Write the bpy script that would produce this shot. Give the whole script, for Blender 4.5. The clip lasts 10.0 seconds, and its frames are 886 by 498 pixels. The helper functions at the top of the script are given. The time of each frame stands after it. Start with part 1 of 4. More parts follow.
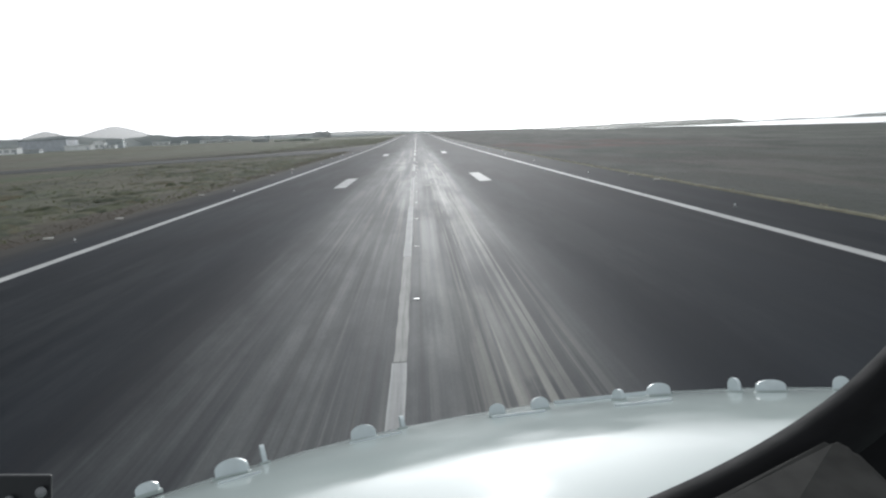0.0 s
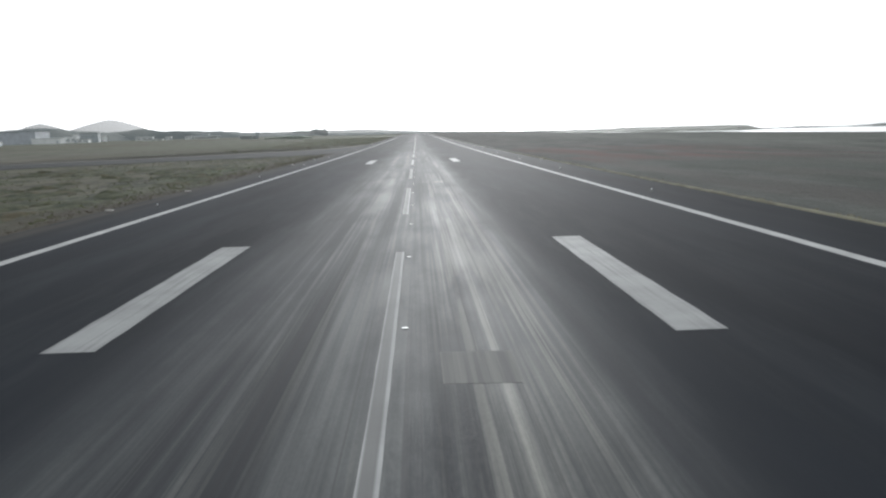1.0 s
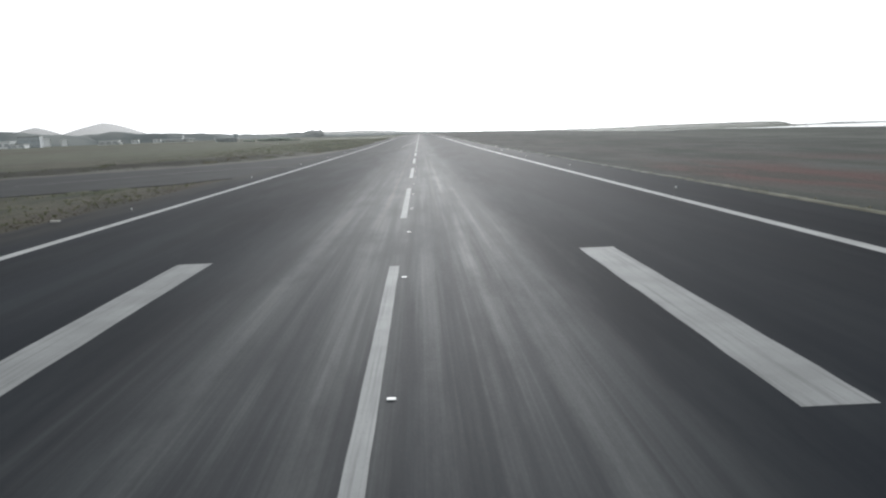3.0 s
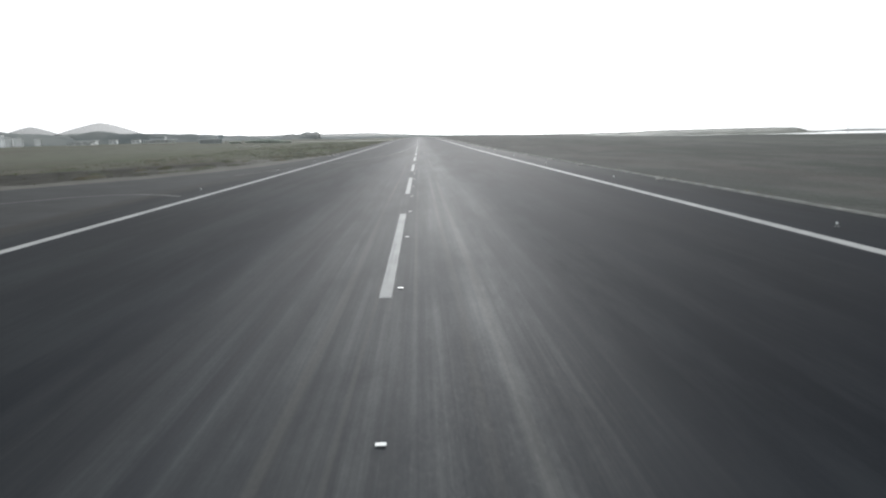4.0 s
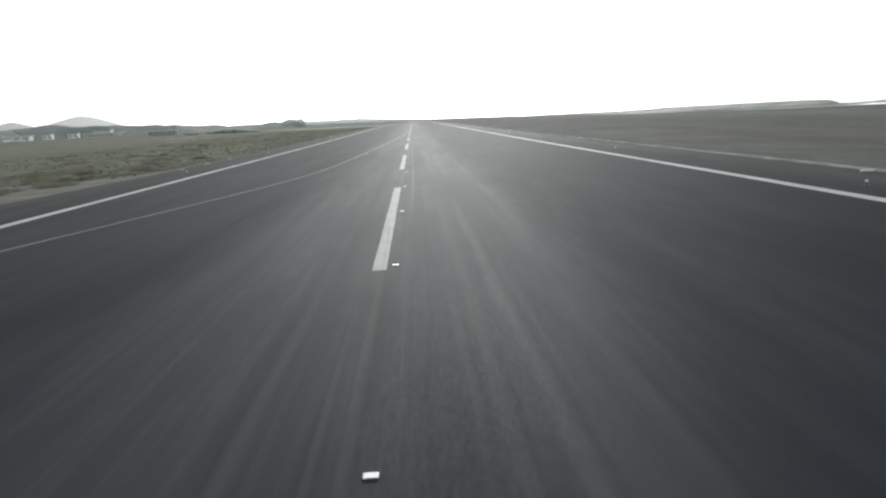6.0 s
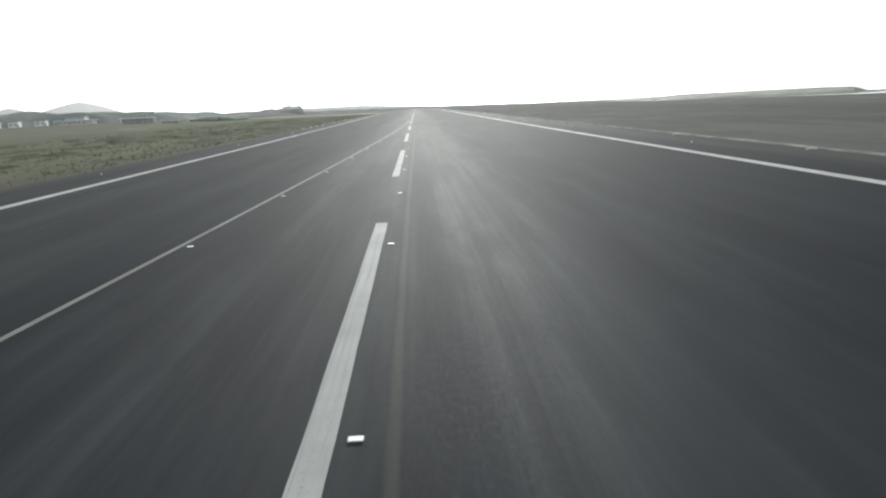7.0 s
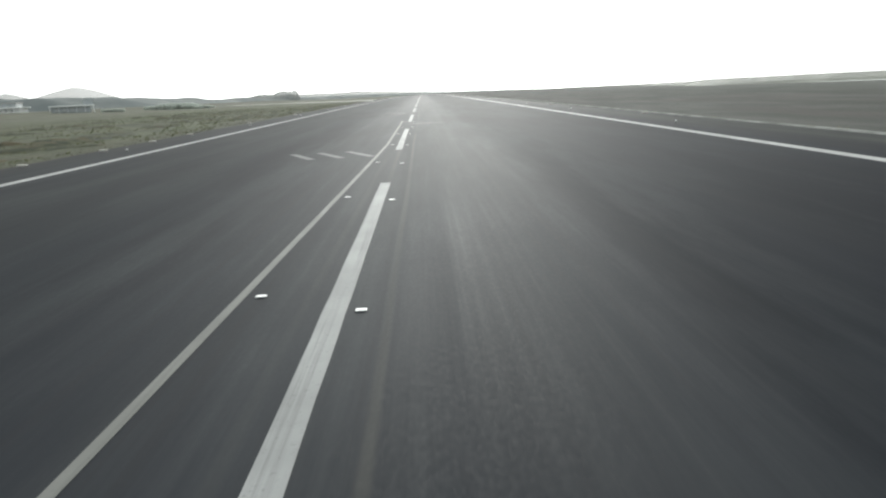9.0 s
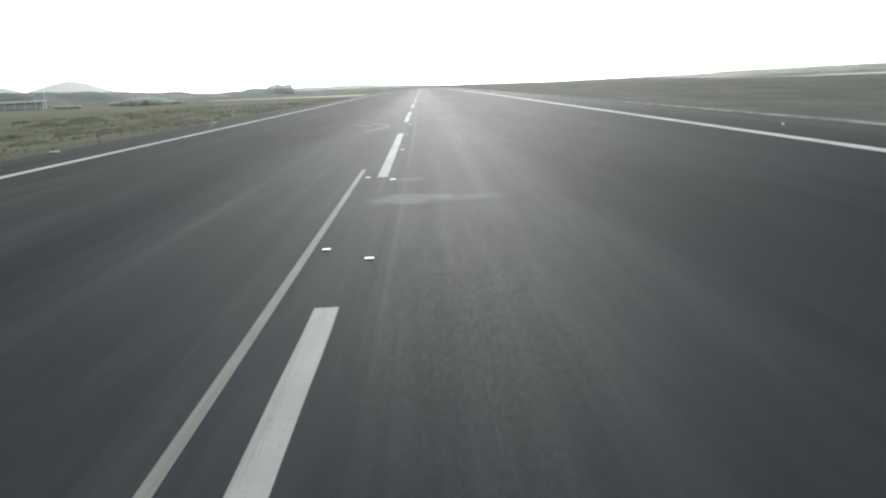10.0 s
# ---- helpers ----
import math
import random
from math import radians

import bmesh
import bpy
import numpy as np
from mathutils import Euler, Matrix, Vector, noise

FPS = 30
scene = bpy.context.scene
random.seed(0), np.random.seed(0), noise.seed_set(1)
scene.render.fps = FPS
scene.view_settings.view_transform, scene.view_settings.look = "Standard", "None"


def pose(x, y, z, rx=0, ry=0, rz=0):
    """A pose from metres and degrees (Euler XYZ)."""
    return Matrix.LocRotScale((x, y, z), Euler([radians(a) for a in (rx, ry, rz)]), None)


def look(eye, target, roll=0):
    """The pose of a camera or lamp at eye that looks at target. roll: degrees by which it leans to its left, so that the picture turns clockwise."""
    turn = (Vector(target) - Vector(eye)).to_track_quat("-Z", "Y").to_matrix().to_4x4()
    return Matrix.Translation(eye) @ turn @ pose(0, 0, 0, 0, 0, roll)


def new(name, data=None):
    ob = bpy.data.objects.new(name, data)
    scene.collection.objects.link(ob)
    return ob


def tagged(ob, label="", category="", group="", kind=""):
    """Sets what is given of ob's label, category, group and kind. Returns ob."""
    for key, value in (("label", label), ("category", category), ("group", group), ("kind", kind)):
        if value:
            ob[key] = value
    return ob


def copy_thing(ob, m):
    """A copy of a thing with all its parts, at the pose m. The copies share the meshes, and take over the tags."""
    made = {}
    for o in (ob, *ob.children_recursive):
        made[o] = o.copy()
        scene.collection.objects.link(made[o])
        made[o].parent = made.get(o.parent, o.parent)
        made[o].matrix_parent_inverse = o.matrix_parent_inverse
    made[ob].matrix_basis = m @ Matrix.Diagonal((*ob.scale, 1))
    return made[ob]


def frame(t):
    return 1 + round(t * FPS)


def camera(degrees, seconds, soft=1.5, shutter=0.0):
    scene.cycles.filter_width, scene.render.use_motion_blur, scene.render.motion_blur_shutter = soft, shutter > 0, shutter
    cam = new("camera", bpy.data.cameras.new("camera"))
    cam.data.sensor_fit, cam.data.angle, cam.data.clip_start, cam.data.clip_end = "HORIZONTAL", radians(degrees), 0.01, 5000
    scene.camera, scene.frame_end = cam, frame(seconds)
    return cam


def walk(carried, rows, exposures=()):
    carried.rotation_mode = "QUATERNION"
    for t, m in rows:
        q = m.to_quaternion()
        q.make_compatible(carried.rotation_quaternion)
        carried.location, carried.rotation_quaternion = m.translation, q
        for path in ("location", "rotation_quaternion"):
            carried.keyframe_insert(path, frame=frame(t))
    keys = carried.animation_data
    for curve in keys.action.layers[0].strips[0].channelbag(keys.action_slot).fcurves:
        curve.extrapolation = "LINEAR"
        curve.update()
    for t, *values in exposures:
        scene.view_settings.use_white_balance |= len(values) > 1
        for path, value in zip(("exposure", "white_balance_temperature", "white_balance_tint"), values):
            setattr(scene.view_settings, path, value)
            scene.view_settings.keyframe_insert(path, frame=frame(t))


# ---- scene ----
# ---------------------------------------------------------------- camera
# seconds, x, y, z, yaw, pitch, roll of the cockpit camera as it flares, touches down and rolls out
ROWS = [
    (0.0, 0.406, -19.206, 3.133, -1.60, -8.84, -2.85),
    (0.5, 0.508, -0.943, 3.023, -1.63, -8.90, -1.90),
    (1.0, 0.527, 17.752, 3.004, -1.76, -8.83, -1.64),
    (1.5, 0.623, 35.942, 2.973, -1.60, -8.68, -2.01),
    (2.0, 0.660, 53.923, 2.942, -1.42, -8.60, -2.18),
    (2.5, 0.677, 72.052, 2.895, -1.45, -8.76, -2.31),
    (2.7, 0.656, 79.232, 2.854, -1.46, -8.88, -2.30),
    (3.8, 0.674, 118.665, 2.699, -1.46, -8.74, -1.62),
    (4.0, 0.672, 125.690, 2.685, -1.53, -8.68, -1.61),
    (4.5, 0.638, 143.384, 2.639, -1.44, -8.74, -2.50),
    (5.0, 0.566, 161.168, 2.486, -1.34, -9.00, -3.12),
    (5.2, 0.621, 168.237, 2.388, -1.10, -9.32, -3.44),
    (6.3, 0.646, 206.424, 2.150, -1.88, -10.21, -3.08),
    (6.5, 0.708, 213.245, 2.137, -1.63, -10.46, -3.11),
    (7.0, 0.743, 230.323, 2.056, -1.48, -10.95, -3.04),
    (7.5, 0.753, 247.163, 1.959, -1.04, -11.60, -3.09),
    (8.0, 0.806, 263.801, 1.884, -0.96, -12.71, -3.24),
    (8.5, 0.839, 280.560, 1.886, -1.06, -12.40, -3.16),
    (9.0, 0.886, 296.943, 1.873, -0.96, -12.07, -2.98),
    (9.5, 0.898, 313.308, 1.798, -0.99, -12.99, -3.11),
    (10.0, 0.924, 329.659, 1.828, -0.91, -12.60, -3.09),
]


def rise(y):
    """Height of the runway's long shallow sag, lowest at y = 165."""
    u = abs(y - 165.0)
    if u < 180:
        return 1.114e-5 * u * u
    v = min(u - 180, 360.0)
    return 0.361 + 0.00401 * v - 0.00401 * v * v / 720


def fall(y, length=1.0):
    """Slope of the runway in degrees, from y over that length."""
    return math.degrees(math.atan2(rise(y + length) - rise(y), length))


def eye(x, y, z, yaw, pitch, roll):
    """The camera's pose; z and pitch are those over the runway beneath it."""
    return pose(x, y, z + rise(y), 90 + pitch + fall(y + 14.5), 0, yaw) @ pose(0, 0, 0, 0, 0, roll)


cam = camera(61.66, 10.0, soft=2.3)
walk(cam, [(r[0], eye(*r[1:])) for r in ROWS], exposures=[(0.0, 0.0, 6210, 8.8), (3.0, 0.0, 6250, 9), (5.2, 0.0, 6310, 8), (7.0, 0.27, 6430, 5.5), (8.0, 0.30, 6450, 5), (10.0, 0.45, 6450, 5)])

# ---------------------------------------------------------------- sky and sun
SUN_AZ, SUN_EL = radians(4.0), radians(14.0)      # clockwise from the runway's heading, and height
world = bpy.data.worlds.new("world")
scene.world = world
world.use_nodes = True
wn, wl = world.node_tree.nodes, world.node_tree.links
wn.clear()
sky = wn.new("ShaderNodeTexSky")
sky.sky_type, sky.sun_disc = "NISHITA", False
sky.sun_elevation, sky.sun_rotation = SUN_EL, SUN_AZ
sky.air_density, sky.dust_density, sky.ozone_density = 1.0, 2.0, 1.0
grey = wn.new("ShaderNodeHueSaturation")
grey.inputs["Saturation"].default_value = 0.05
back = wn.new("ShaderNodeBackground")
back.inputs["Strength"].default_value = 0.085
wout = wn.new("ShaderNodeOutputWorld")
wl.new(sky.outputs["Color"], grey.inputs["Color"])
wl.new(grey.outputs["Color"], back.inputs["Color"])
haze = wn.new("ShaderNodeBackground")       # thin even haze over the whole sky
haze.inputs["Color"].default_value, haze.inputs["Strength"].default_value = (0.96, 1.0, 1.0, 1), 0.45
both = wn.new("ShaderNodeAddShader")
wl.new(back.outputs["Background"], both.inputs[0])
wl.new(haze.outputs["Background"], both.inputs[1])
wl.new(both.outputs["Shader"], wout.inputs["Surface"])

sun_data = bpy.data.lights.new("sun", "SUN")
sun_data.energy, sun_data.angle, sun_data.color = 1.4, radians(6.0), (1.0, 0.98, 0.95)
sun = new("sun", sun_data)
sun.matrix_world = look((math.sin(SUN_AZ) * 300, math.cos(SUN_AZ) * 300, 300 * math.tan(SUN_EL)), (0, 0, 0))


# ---------------------------------------------------------------- materials
class Nodes:
    """A small writer for node materials."""

    def __init__(self, name, rough=0.7, metal=0.0, spec=0.5):
        self.mat = bpy.data.materials.new(name)
        self.mat.use_nodes = True
        self.n, self.l = self.mat.node_tree.nodes, self.mat.node_tree.links
        self.n.clear()
        self.out = self.n.new("ShaderNodeOutputMaterial")
        self.b = self.n.new("ShaderNodeBsdfPrincipled")
        self.b.inputs["Roughness"].default_value = rough
        self.b.inputs["Metallic"].default_value = metal
        self.b.inputs["Specular IOR Level"].default_value = spec
        self.l.new(self.b.outputs["BSDF"], self.out.inputs["Surface"])
        self.geo = self.n.new("ShaderNodeNewGeometry")

    def link(self, a, b):
        self.l.new(a, b)

    def noise(self, scale, stretch=(1, 1, 1), detail=4.0, rough=0.55, shift=(0, 0, 0), local=False):
        m = self.n.new("ShaderNodeMapping")
        m.inputs["Scale"].default_value = stretch
        m.inputs["Location"].default_value = shift
        if local:
            tc = self.n.new("ShaderNodeTexCoord")
            self.link(tc.outputs["Object"], m.inputs["Vector"])
        else:
            self.link(self.geo.outputs["Position"], m.inputs["Vector"])
        t = self.n.new("ShaderNodeTexNoise")
        t.inputs["Scale"].default_value = scale
        t.inputs["Detail"].default_value = detail
        t.inputs["Roughness"].default_value = rough
        self.link(m.outputs["Vector"], t.inputs["Vector"])
        return t.outputs["Fac"]

    def span(self, v, a, b, lo=0.0, hi=1.0):
        """v from a..b smoothly onto lo..hi."""
        m = self.n.new("ShaderNodeMapRange")
        m.interpolation_type = "SMOOTHSTEP"
        for k, val in (("From Min", a), ("From Max", b), ("To Min", lo), ("To Max", hi)):
            m.inputs[k].default_value = val
        self.link(v, m.inputs["Value"])
        return m.outputs["Result"]

    def math(self, op, a, b=0.5):
        m = self.n.new("ShaderNodeMath")
        m.operation = op
        for i, v in enumerate((a, b)):
            if isinstance(v, (int, float)):
                m.inputs[i].default_value = v
            else:
                self.link(v, m.inputs[i])
        return m.outputs["Value"]

    def axis(self, which):
        s = self.n.new("ShaderNodeSeparateXYZ")
        self.link(self.geo.outputs["Position"], s.inputs["Vector"])
        return s.outputs[which]

    def mix(self, fac, a, b):
        m = self.n.new("ShaderNodeMix")
        m.data_type = "RGBA"
        ins = {s.identifier: s for s in m.inputs}
        for key, v in (("Factor_Float", fac), ("A_Color", a), ("B_Color", b)):
            if isinstance(v, (int, float)):
                ins[key].default_value = v
            elif isinstance(v, tuple):
                ins[key].default_value = (*v, 1)
            else:
                self.link(v, ins[key])
        return next(s for s in m.outputs if s.identifier == "Result_Color")

    def colour(self, c):
        if isinstance(c, tuple):
            self.b.inputs["Base Color"].default_value = (*c, 1)
        else:
            self.link(c, self.b.inputs["Base Color"])

    def rough(self, v):
        self.link(v, self.b.inputs["Roughness"])

    def bump(self, height, strength=0.3, distance=0.01):
        m = self.n.new("ShaderNodeBump")
        m.inputs["Strength"].default_value = strength
        m.inputs["Distance"].default_value = distance
        self.link(height, m.inputs["Height"])
        self.link(m.outputs["Normal"], self.b.inputs["Normal"])

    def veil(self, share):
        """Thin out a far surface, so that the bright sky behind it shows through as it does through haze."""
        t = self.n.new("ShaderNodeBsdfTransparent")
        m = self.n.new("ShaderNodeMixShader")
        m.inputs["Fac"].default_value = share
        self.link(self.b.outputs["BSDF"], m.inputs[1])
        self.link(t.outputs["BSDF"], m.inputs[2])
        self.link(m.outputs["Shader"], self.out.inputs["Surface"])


def plain(name, c, rough=0.6, metal=0.0, spec=0.5, vary=0.25, scale=6.0, local=True):
    """A painted or bare surface with a little staining and grain."""
    m = Nodes(name, rough, metal, spec)
    a = m.noise(scale, detail=5, local=local)
    dark = tuple(v * (1 - vary) for v in c)
    m.colour(m.mix(m.span(a, 0.3, 0.7), dark, c))
    m.rough(m.span(m.noise(scale * 3, local=local), 0.2, 0.8, max(rough - 0.08, 0.02), min(rough + 0.08, 1)))
    return m.mat


def make_asphalt():
    m = Nodes("asphalt", 0.7, spec=0.12)
    x, y = m.axis("X"), m.axis("Y")
    broad = m.noise(1.0, (0.62, 0.020, 1), detail=4, rough=0.6, shift=(4, 5, 0))
    streak = m.noise(1.0, (2.1, 0.030, 1), detail=6, rough=0.62)
    fine = m.noise(1.0, (13.0, 0.07, 1), detail=5, rough=0.65, shift=(3, 1, 0))
    blotch = m.noise(1.0, (0.55, 0.16, 1), detail=6, rough=0.65, shift=(6, 2, 0))
    mottle = m.noise(0.75, (1, 0.10, 1), detail=7, rough=0.68, shift=(2, 7, 0))
    patch = m.noise(0.22, (1, 0.16, 1), detail=6)
    grain = m.noise(38.0, (1, 0.3, 1), detail=3)
    seam = m.noise(1.0, (0.9, 0.004, 1), detail=2, shift=(7, 2, 0))
    # worn band under the wheels, heaviest through the touchdown zone
    side = m.math("ABSOLUTE", m.math("SUBTRACT", x, -0.05))
    band = m.span(side, 1.0, 5.6, 1.0, 0.0)
    zone = m.span(y, 40.0, 200.0, 1.0, 0.40)
    worn = m.math("MULTIPLY", m.math("MULTIPLY", band, zone), m.math("MULTIPLY", m.span(x, -6.0, -1.8, 0.55, 1.0), m.span(x, 2.5, 4.4, 1.0, 0.25)))
    lines = m.math("ADD", m.math("MULTIPLY", m.span(broad, 0.36, 0.66), 0.42), m.math("MULTIPLY", m.span(streak, 0.40, 0.66), 0.38))
    lines = m.math("ADD", lines, m.math("MULTIPLY", m.span(fine, 0.42, 0.7), 0.13))
    lines = m.math("MULTIPLY", lines, m.span(blotch, 0.28, 0.60, 0.50, 1.2))
    mark = m.math("MULTIPLY", lines, worn)
    rubber = m.math("MULTIPLY", m.math("MULTIPLY", m.span(streak, 0.46, 0.34), m.span(fine, 0.55, 0.4)), m.span(side, 1.2, 4.5, 0.75, 0.15))
    # places scraped bare of rubber, mostly on one wheel track
    scrape = m.math("MULTIPLY", m.span(m.noise(1.0, (1.0, 0.10, 1), detail=5, shift=(2, 9, 0)), 0.46, 0.62), m.span(fine, 0.34, 0.58))
    track = m.math("MULTIPLY", m.span(x, 0.4, 1.4), m.span(x, 1.9, 2.9, 1.0, 0.0))
    bright = m.math("MULTIPLY", m.math("MULTIPLY", scrape, track), m.span(y, 25.0, 85.0, 1.0, 0.0))
    yy = y
    y = m.math("ADD", yy, m.math("MULTIPLY", m.math("SUBTRACT", m.noise(1.3, (1, 0.5, 1), detail=4, shift=(5, 5, 0)), 0.5), 3.0))
    across = m.math("ADD", m.math("MULTIPLY", m.span(y, 20.3, 21.5), m.span(y, 26.6, 28.0, 1.0, 0.0)), m.math("MULTIPLY", m.span(y, 64.2, 64.5), m.span(y, 65.2, 65.6, 1.0, 0.0)))
    across = m.math("ADD", across, m.math("MULTIPLY", m.span(y, -10.5, -9.8), m.span(y, -5.2, -3.0, 1.0, 0.0)))
    across = m.math("MULTIPLY", m.math("MULTIPLY", across, track), m.math("MULTIPLY", m.span(fine, 0.30, 0.55, 0.10, 0.7), m.span(streak, 0.40, 0.58, 0.15, 1.0)))
    bright = m.math("MAXIMUM", bright, across)
    base = m.mix(m.span(patch, 0.3, 0.7), (0.0078, 0.0096, 0.0140), (0.0228, 0.0265, 0.0335))
    base = m.mix(m.span(mottle, 0.42, 0.66, 0.0, 0.5), base, (0.0385, 0.0435, 0.0490))
    base = m.mix(m.span(x, 3.5, 6.5, 0.0, 0.35), base, (0.0112, 0.0132, 0.0178))
    dust = m.math("MULTIPLY", m.span(x, -11.0, -13.4), m.span(mottle, 0.36, 0.6, 0.25, 0.9))
    base = m.mix(dust, base, (0.062, 0.056, 0.050))
    chalk = m.math("MULTIPLY", m.math("MULTIPLY", m.span(x, 10.8, 13.2), m.span(yy, 130.0, 220.0)), m.span(mottle, 0.32, 0.6, 0.35, 0.9))
    base = m.mix(chalk, base, (0.058, 0.060, 0.056))
    base = m.mix(m.math("MULTIPLY", m.math("MULTIPLY", m.span(x, -2.5, -6.5), m.span(yy, 70.0, 210.0)), m.span(mottle, 0.30, 0.62, 0.35, 0.65)), base, (0.050, 0.053, 0.054))
    base = m.mix(m.math("MULTIPLY", m.span(seam, 0.5, 0.62), 0.3), base, (0.017, 0.019, 0.023))
    # pale tyre streaks; the sun's glint on the rubber is put into their colour
    base = m.mix(m.span(mark, 0.0, 1.0, 0.0, 0.95), base, (0.092, 0.098, 0.099))
    base = m.mix(m.math("MULTIPLY", rubber, 0.75), base, (0.024, 0.024, 0.027))
    base = m.mix(m.math("MULTIPLY", bright, 0.55), base, (0.24, 0.237, 0.212))
    # thin scratches through the rubber, pale and dark, drawn out along the wheel tracks
    hair = m.noise(1.0, (8.0, 0.030, 1), detail=5, rough=0.6, shift=(1, 4, 6))
    broken = m.span(m.noise(1.0, (1.2, 0.11, 1), detail=4, shift=(8, 2, 3)), 0.38, 0.60, 0.15, 1.0)
    early = m.span(yy, 28.0, 92.0, 1.0, 0.0)
    wheel = m.math("ADD", m.math("MULTIPLY", m.span(x, 0.9, 1.4), m.span(x, 2.1, 2.8, 0.75, 0.0)), m.math("MULTIPLY", m.span(x, -3.0, -1.6), m.math("MULTIPLY", m.span(x, -0.6, 0.2, 0.20, 0.12), m.span(x, 1.4, 3.2, 1.0, 0.0))))
    pale = m.math("MULTIPLY", m.math("MULTIPLY", m.span(hair, 0.50, 0.60), broken), m.math("MULTIPLY", wheel, early))
    base = m.mix(pale, base, (0.250, 0.248, 0.225))
    black = m.math("MULTIPLY", m.math("MULTIPLY", m.span(hair, 0.44, 0.36), early), m.span(side, 1.8, 3.6, 0.50, 0.0))
    base = m.mix(black, base, (0.022, 0.022, 0.026))
    # single tyre tracks past the touchdown zone
    wander = m.math("MULTIPLY", m.math("SUBTRACT", m.noise(1.0, (0, 0.030, 0), detail=2, shift=(0, 3, 5)), 0.5), 0.22)
    gone = m.span(m.noise(1.0, (0.9, 0.035, 0), detail=3, shift=(2, 8, 1)), 0.36, 0.60)
    for x0, half, much, y0, y1 in ((-0.72, 0.06, 0.27, 110, 230), (-0.16, 0.03, 0.24, 110, 230), (-0.28, 0.05, 0.20, 225, 330), (0.06, 0.045, 0.30, 130, 480), (0.49, 0.038, 0.48, 130, 480),
                                   (1.20, 0.06, 0.22, 110, 220), (1.60, 0.07, 0.20, 110, 235), (2.10, 0.06, 0.17, 220, 282), (3.40, 0.06, 0.18, 225, 262)):
        off = m.math("ABSOLUTE", m.math("ADD", m.math("SUBTRACT", x, x0), wander))
        track2 = m.math("MULTIPLY", m.span(off, half * 0.4, half * 1.7, much, 0.0), gone)
        track2 = m.math("MULTIPLY", track2, m.math("MULTIPLY", m.span(yy, y0, y0 + 22.0), m.span(yy, y1 - 26.0, y1, 1.0, 0.0)))
        base = m.mix(track2, base, (0.100, 0.096, 0.086))
    # an old painted mark, scrubbed to a soft smear
    sx, sy = m.math("MULTIPLY", m.math("SUBTRACT", x, 0.60), 1.45), m.math("MULTIPLY", m.math("SUBTRACT", yy, 341.85), 1.5)
    blot = m.math("ADD", m.math("ADD", m.math("MULTIPLY", sx, sx), m.math("MULTIPLY", sy, sy)), m.math("MULTIPLY", m.math("SUBTRACT", m.noise(2.2, (1, 0.7, 1), detail=5, shift=(1, 1, 0)), 0.5), 1.8))
    tail = m.math("MULTIPLY", m.math("MULTIPLY", m.span(x, 0.9, 1.2), m.span(x, 1.5, 2.4, 1.0, 0.0)), m.span(m.math("ABSOLUTE", m.math("SUBTRACT", yy, 341.7)), 0.12, 0.5, 0.35, 0.0))
    line2 = m.math("MULTIPLY", m.span(m.math("ABSOLUTE", m.math("SUBTRACT", x, 0.55)), 0.15, 0.45, 0.4, 0.0), m.span(m.math("ABSOLUTE", m.math("SUBTRACT", yy, 344.4)), 0.10, 0.35, 1.0, 0.0))
    smear = m.math("ADD", m.math("ADD", m.span(blot, 0.35, 1.15, 0.62, 0.0), tail), line2)
    base = m.mix(smear, base, (0.15, 0.152, 0.148))
    base = m.mix(m.span(grain, 0.35, 0.75, 0.0, 0.15), base, (0.0455, 0.0505, 0.0550))
    m.colour(base)
    m.rough(m.math("SUBTRACT", m.span(grain, 0.2, 0.8, 0.74, 0.86), m.math("MULTIPLY", mark, 0.14)))
    m.link(m.span(worn, 0.0, 0.9, 0.035, 0.17), m.b.inputs["Specular IOR Level"])
    m.bump(m.math("ADD", grain, m.math("MULTIPLY", fine, 0.6)), 0.16, 0.005)
    return m.mat


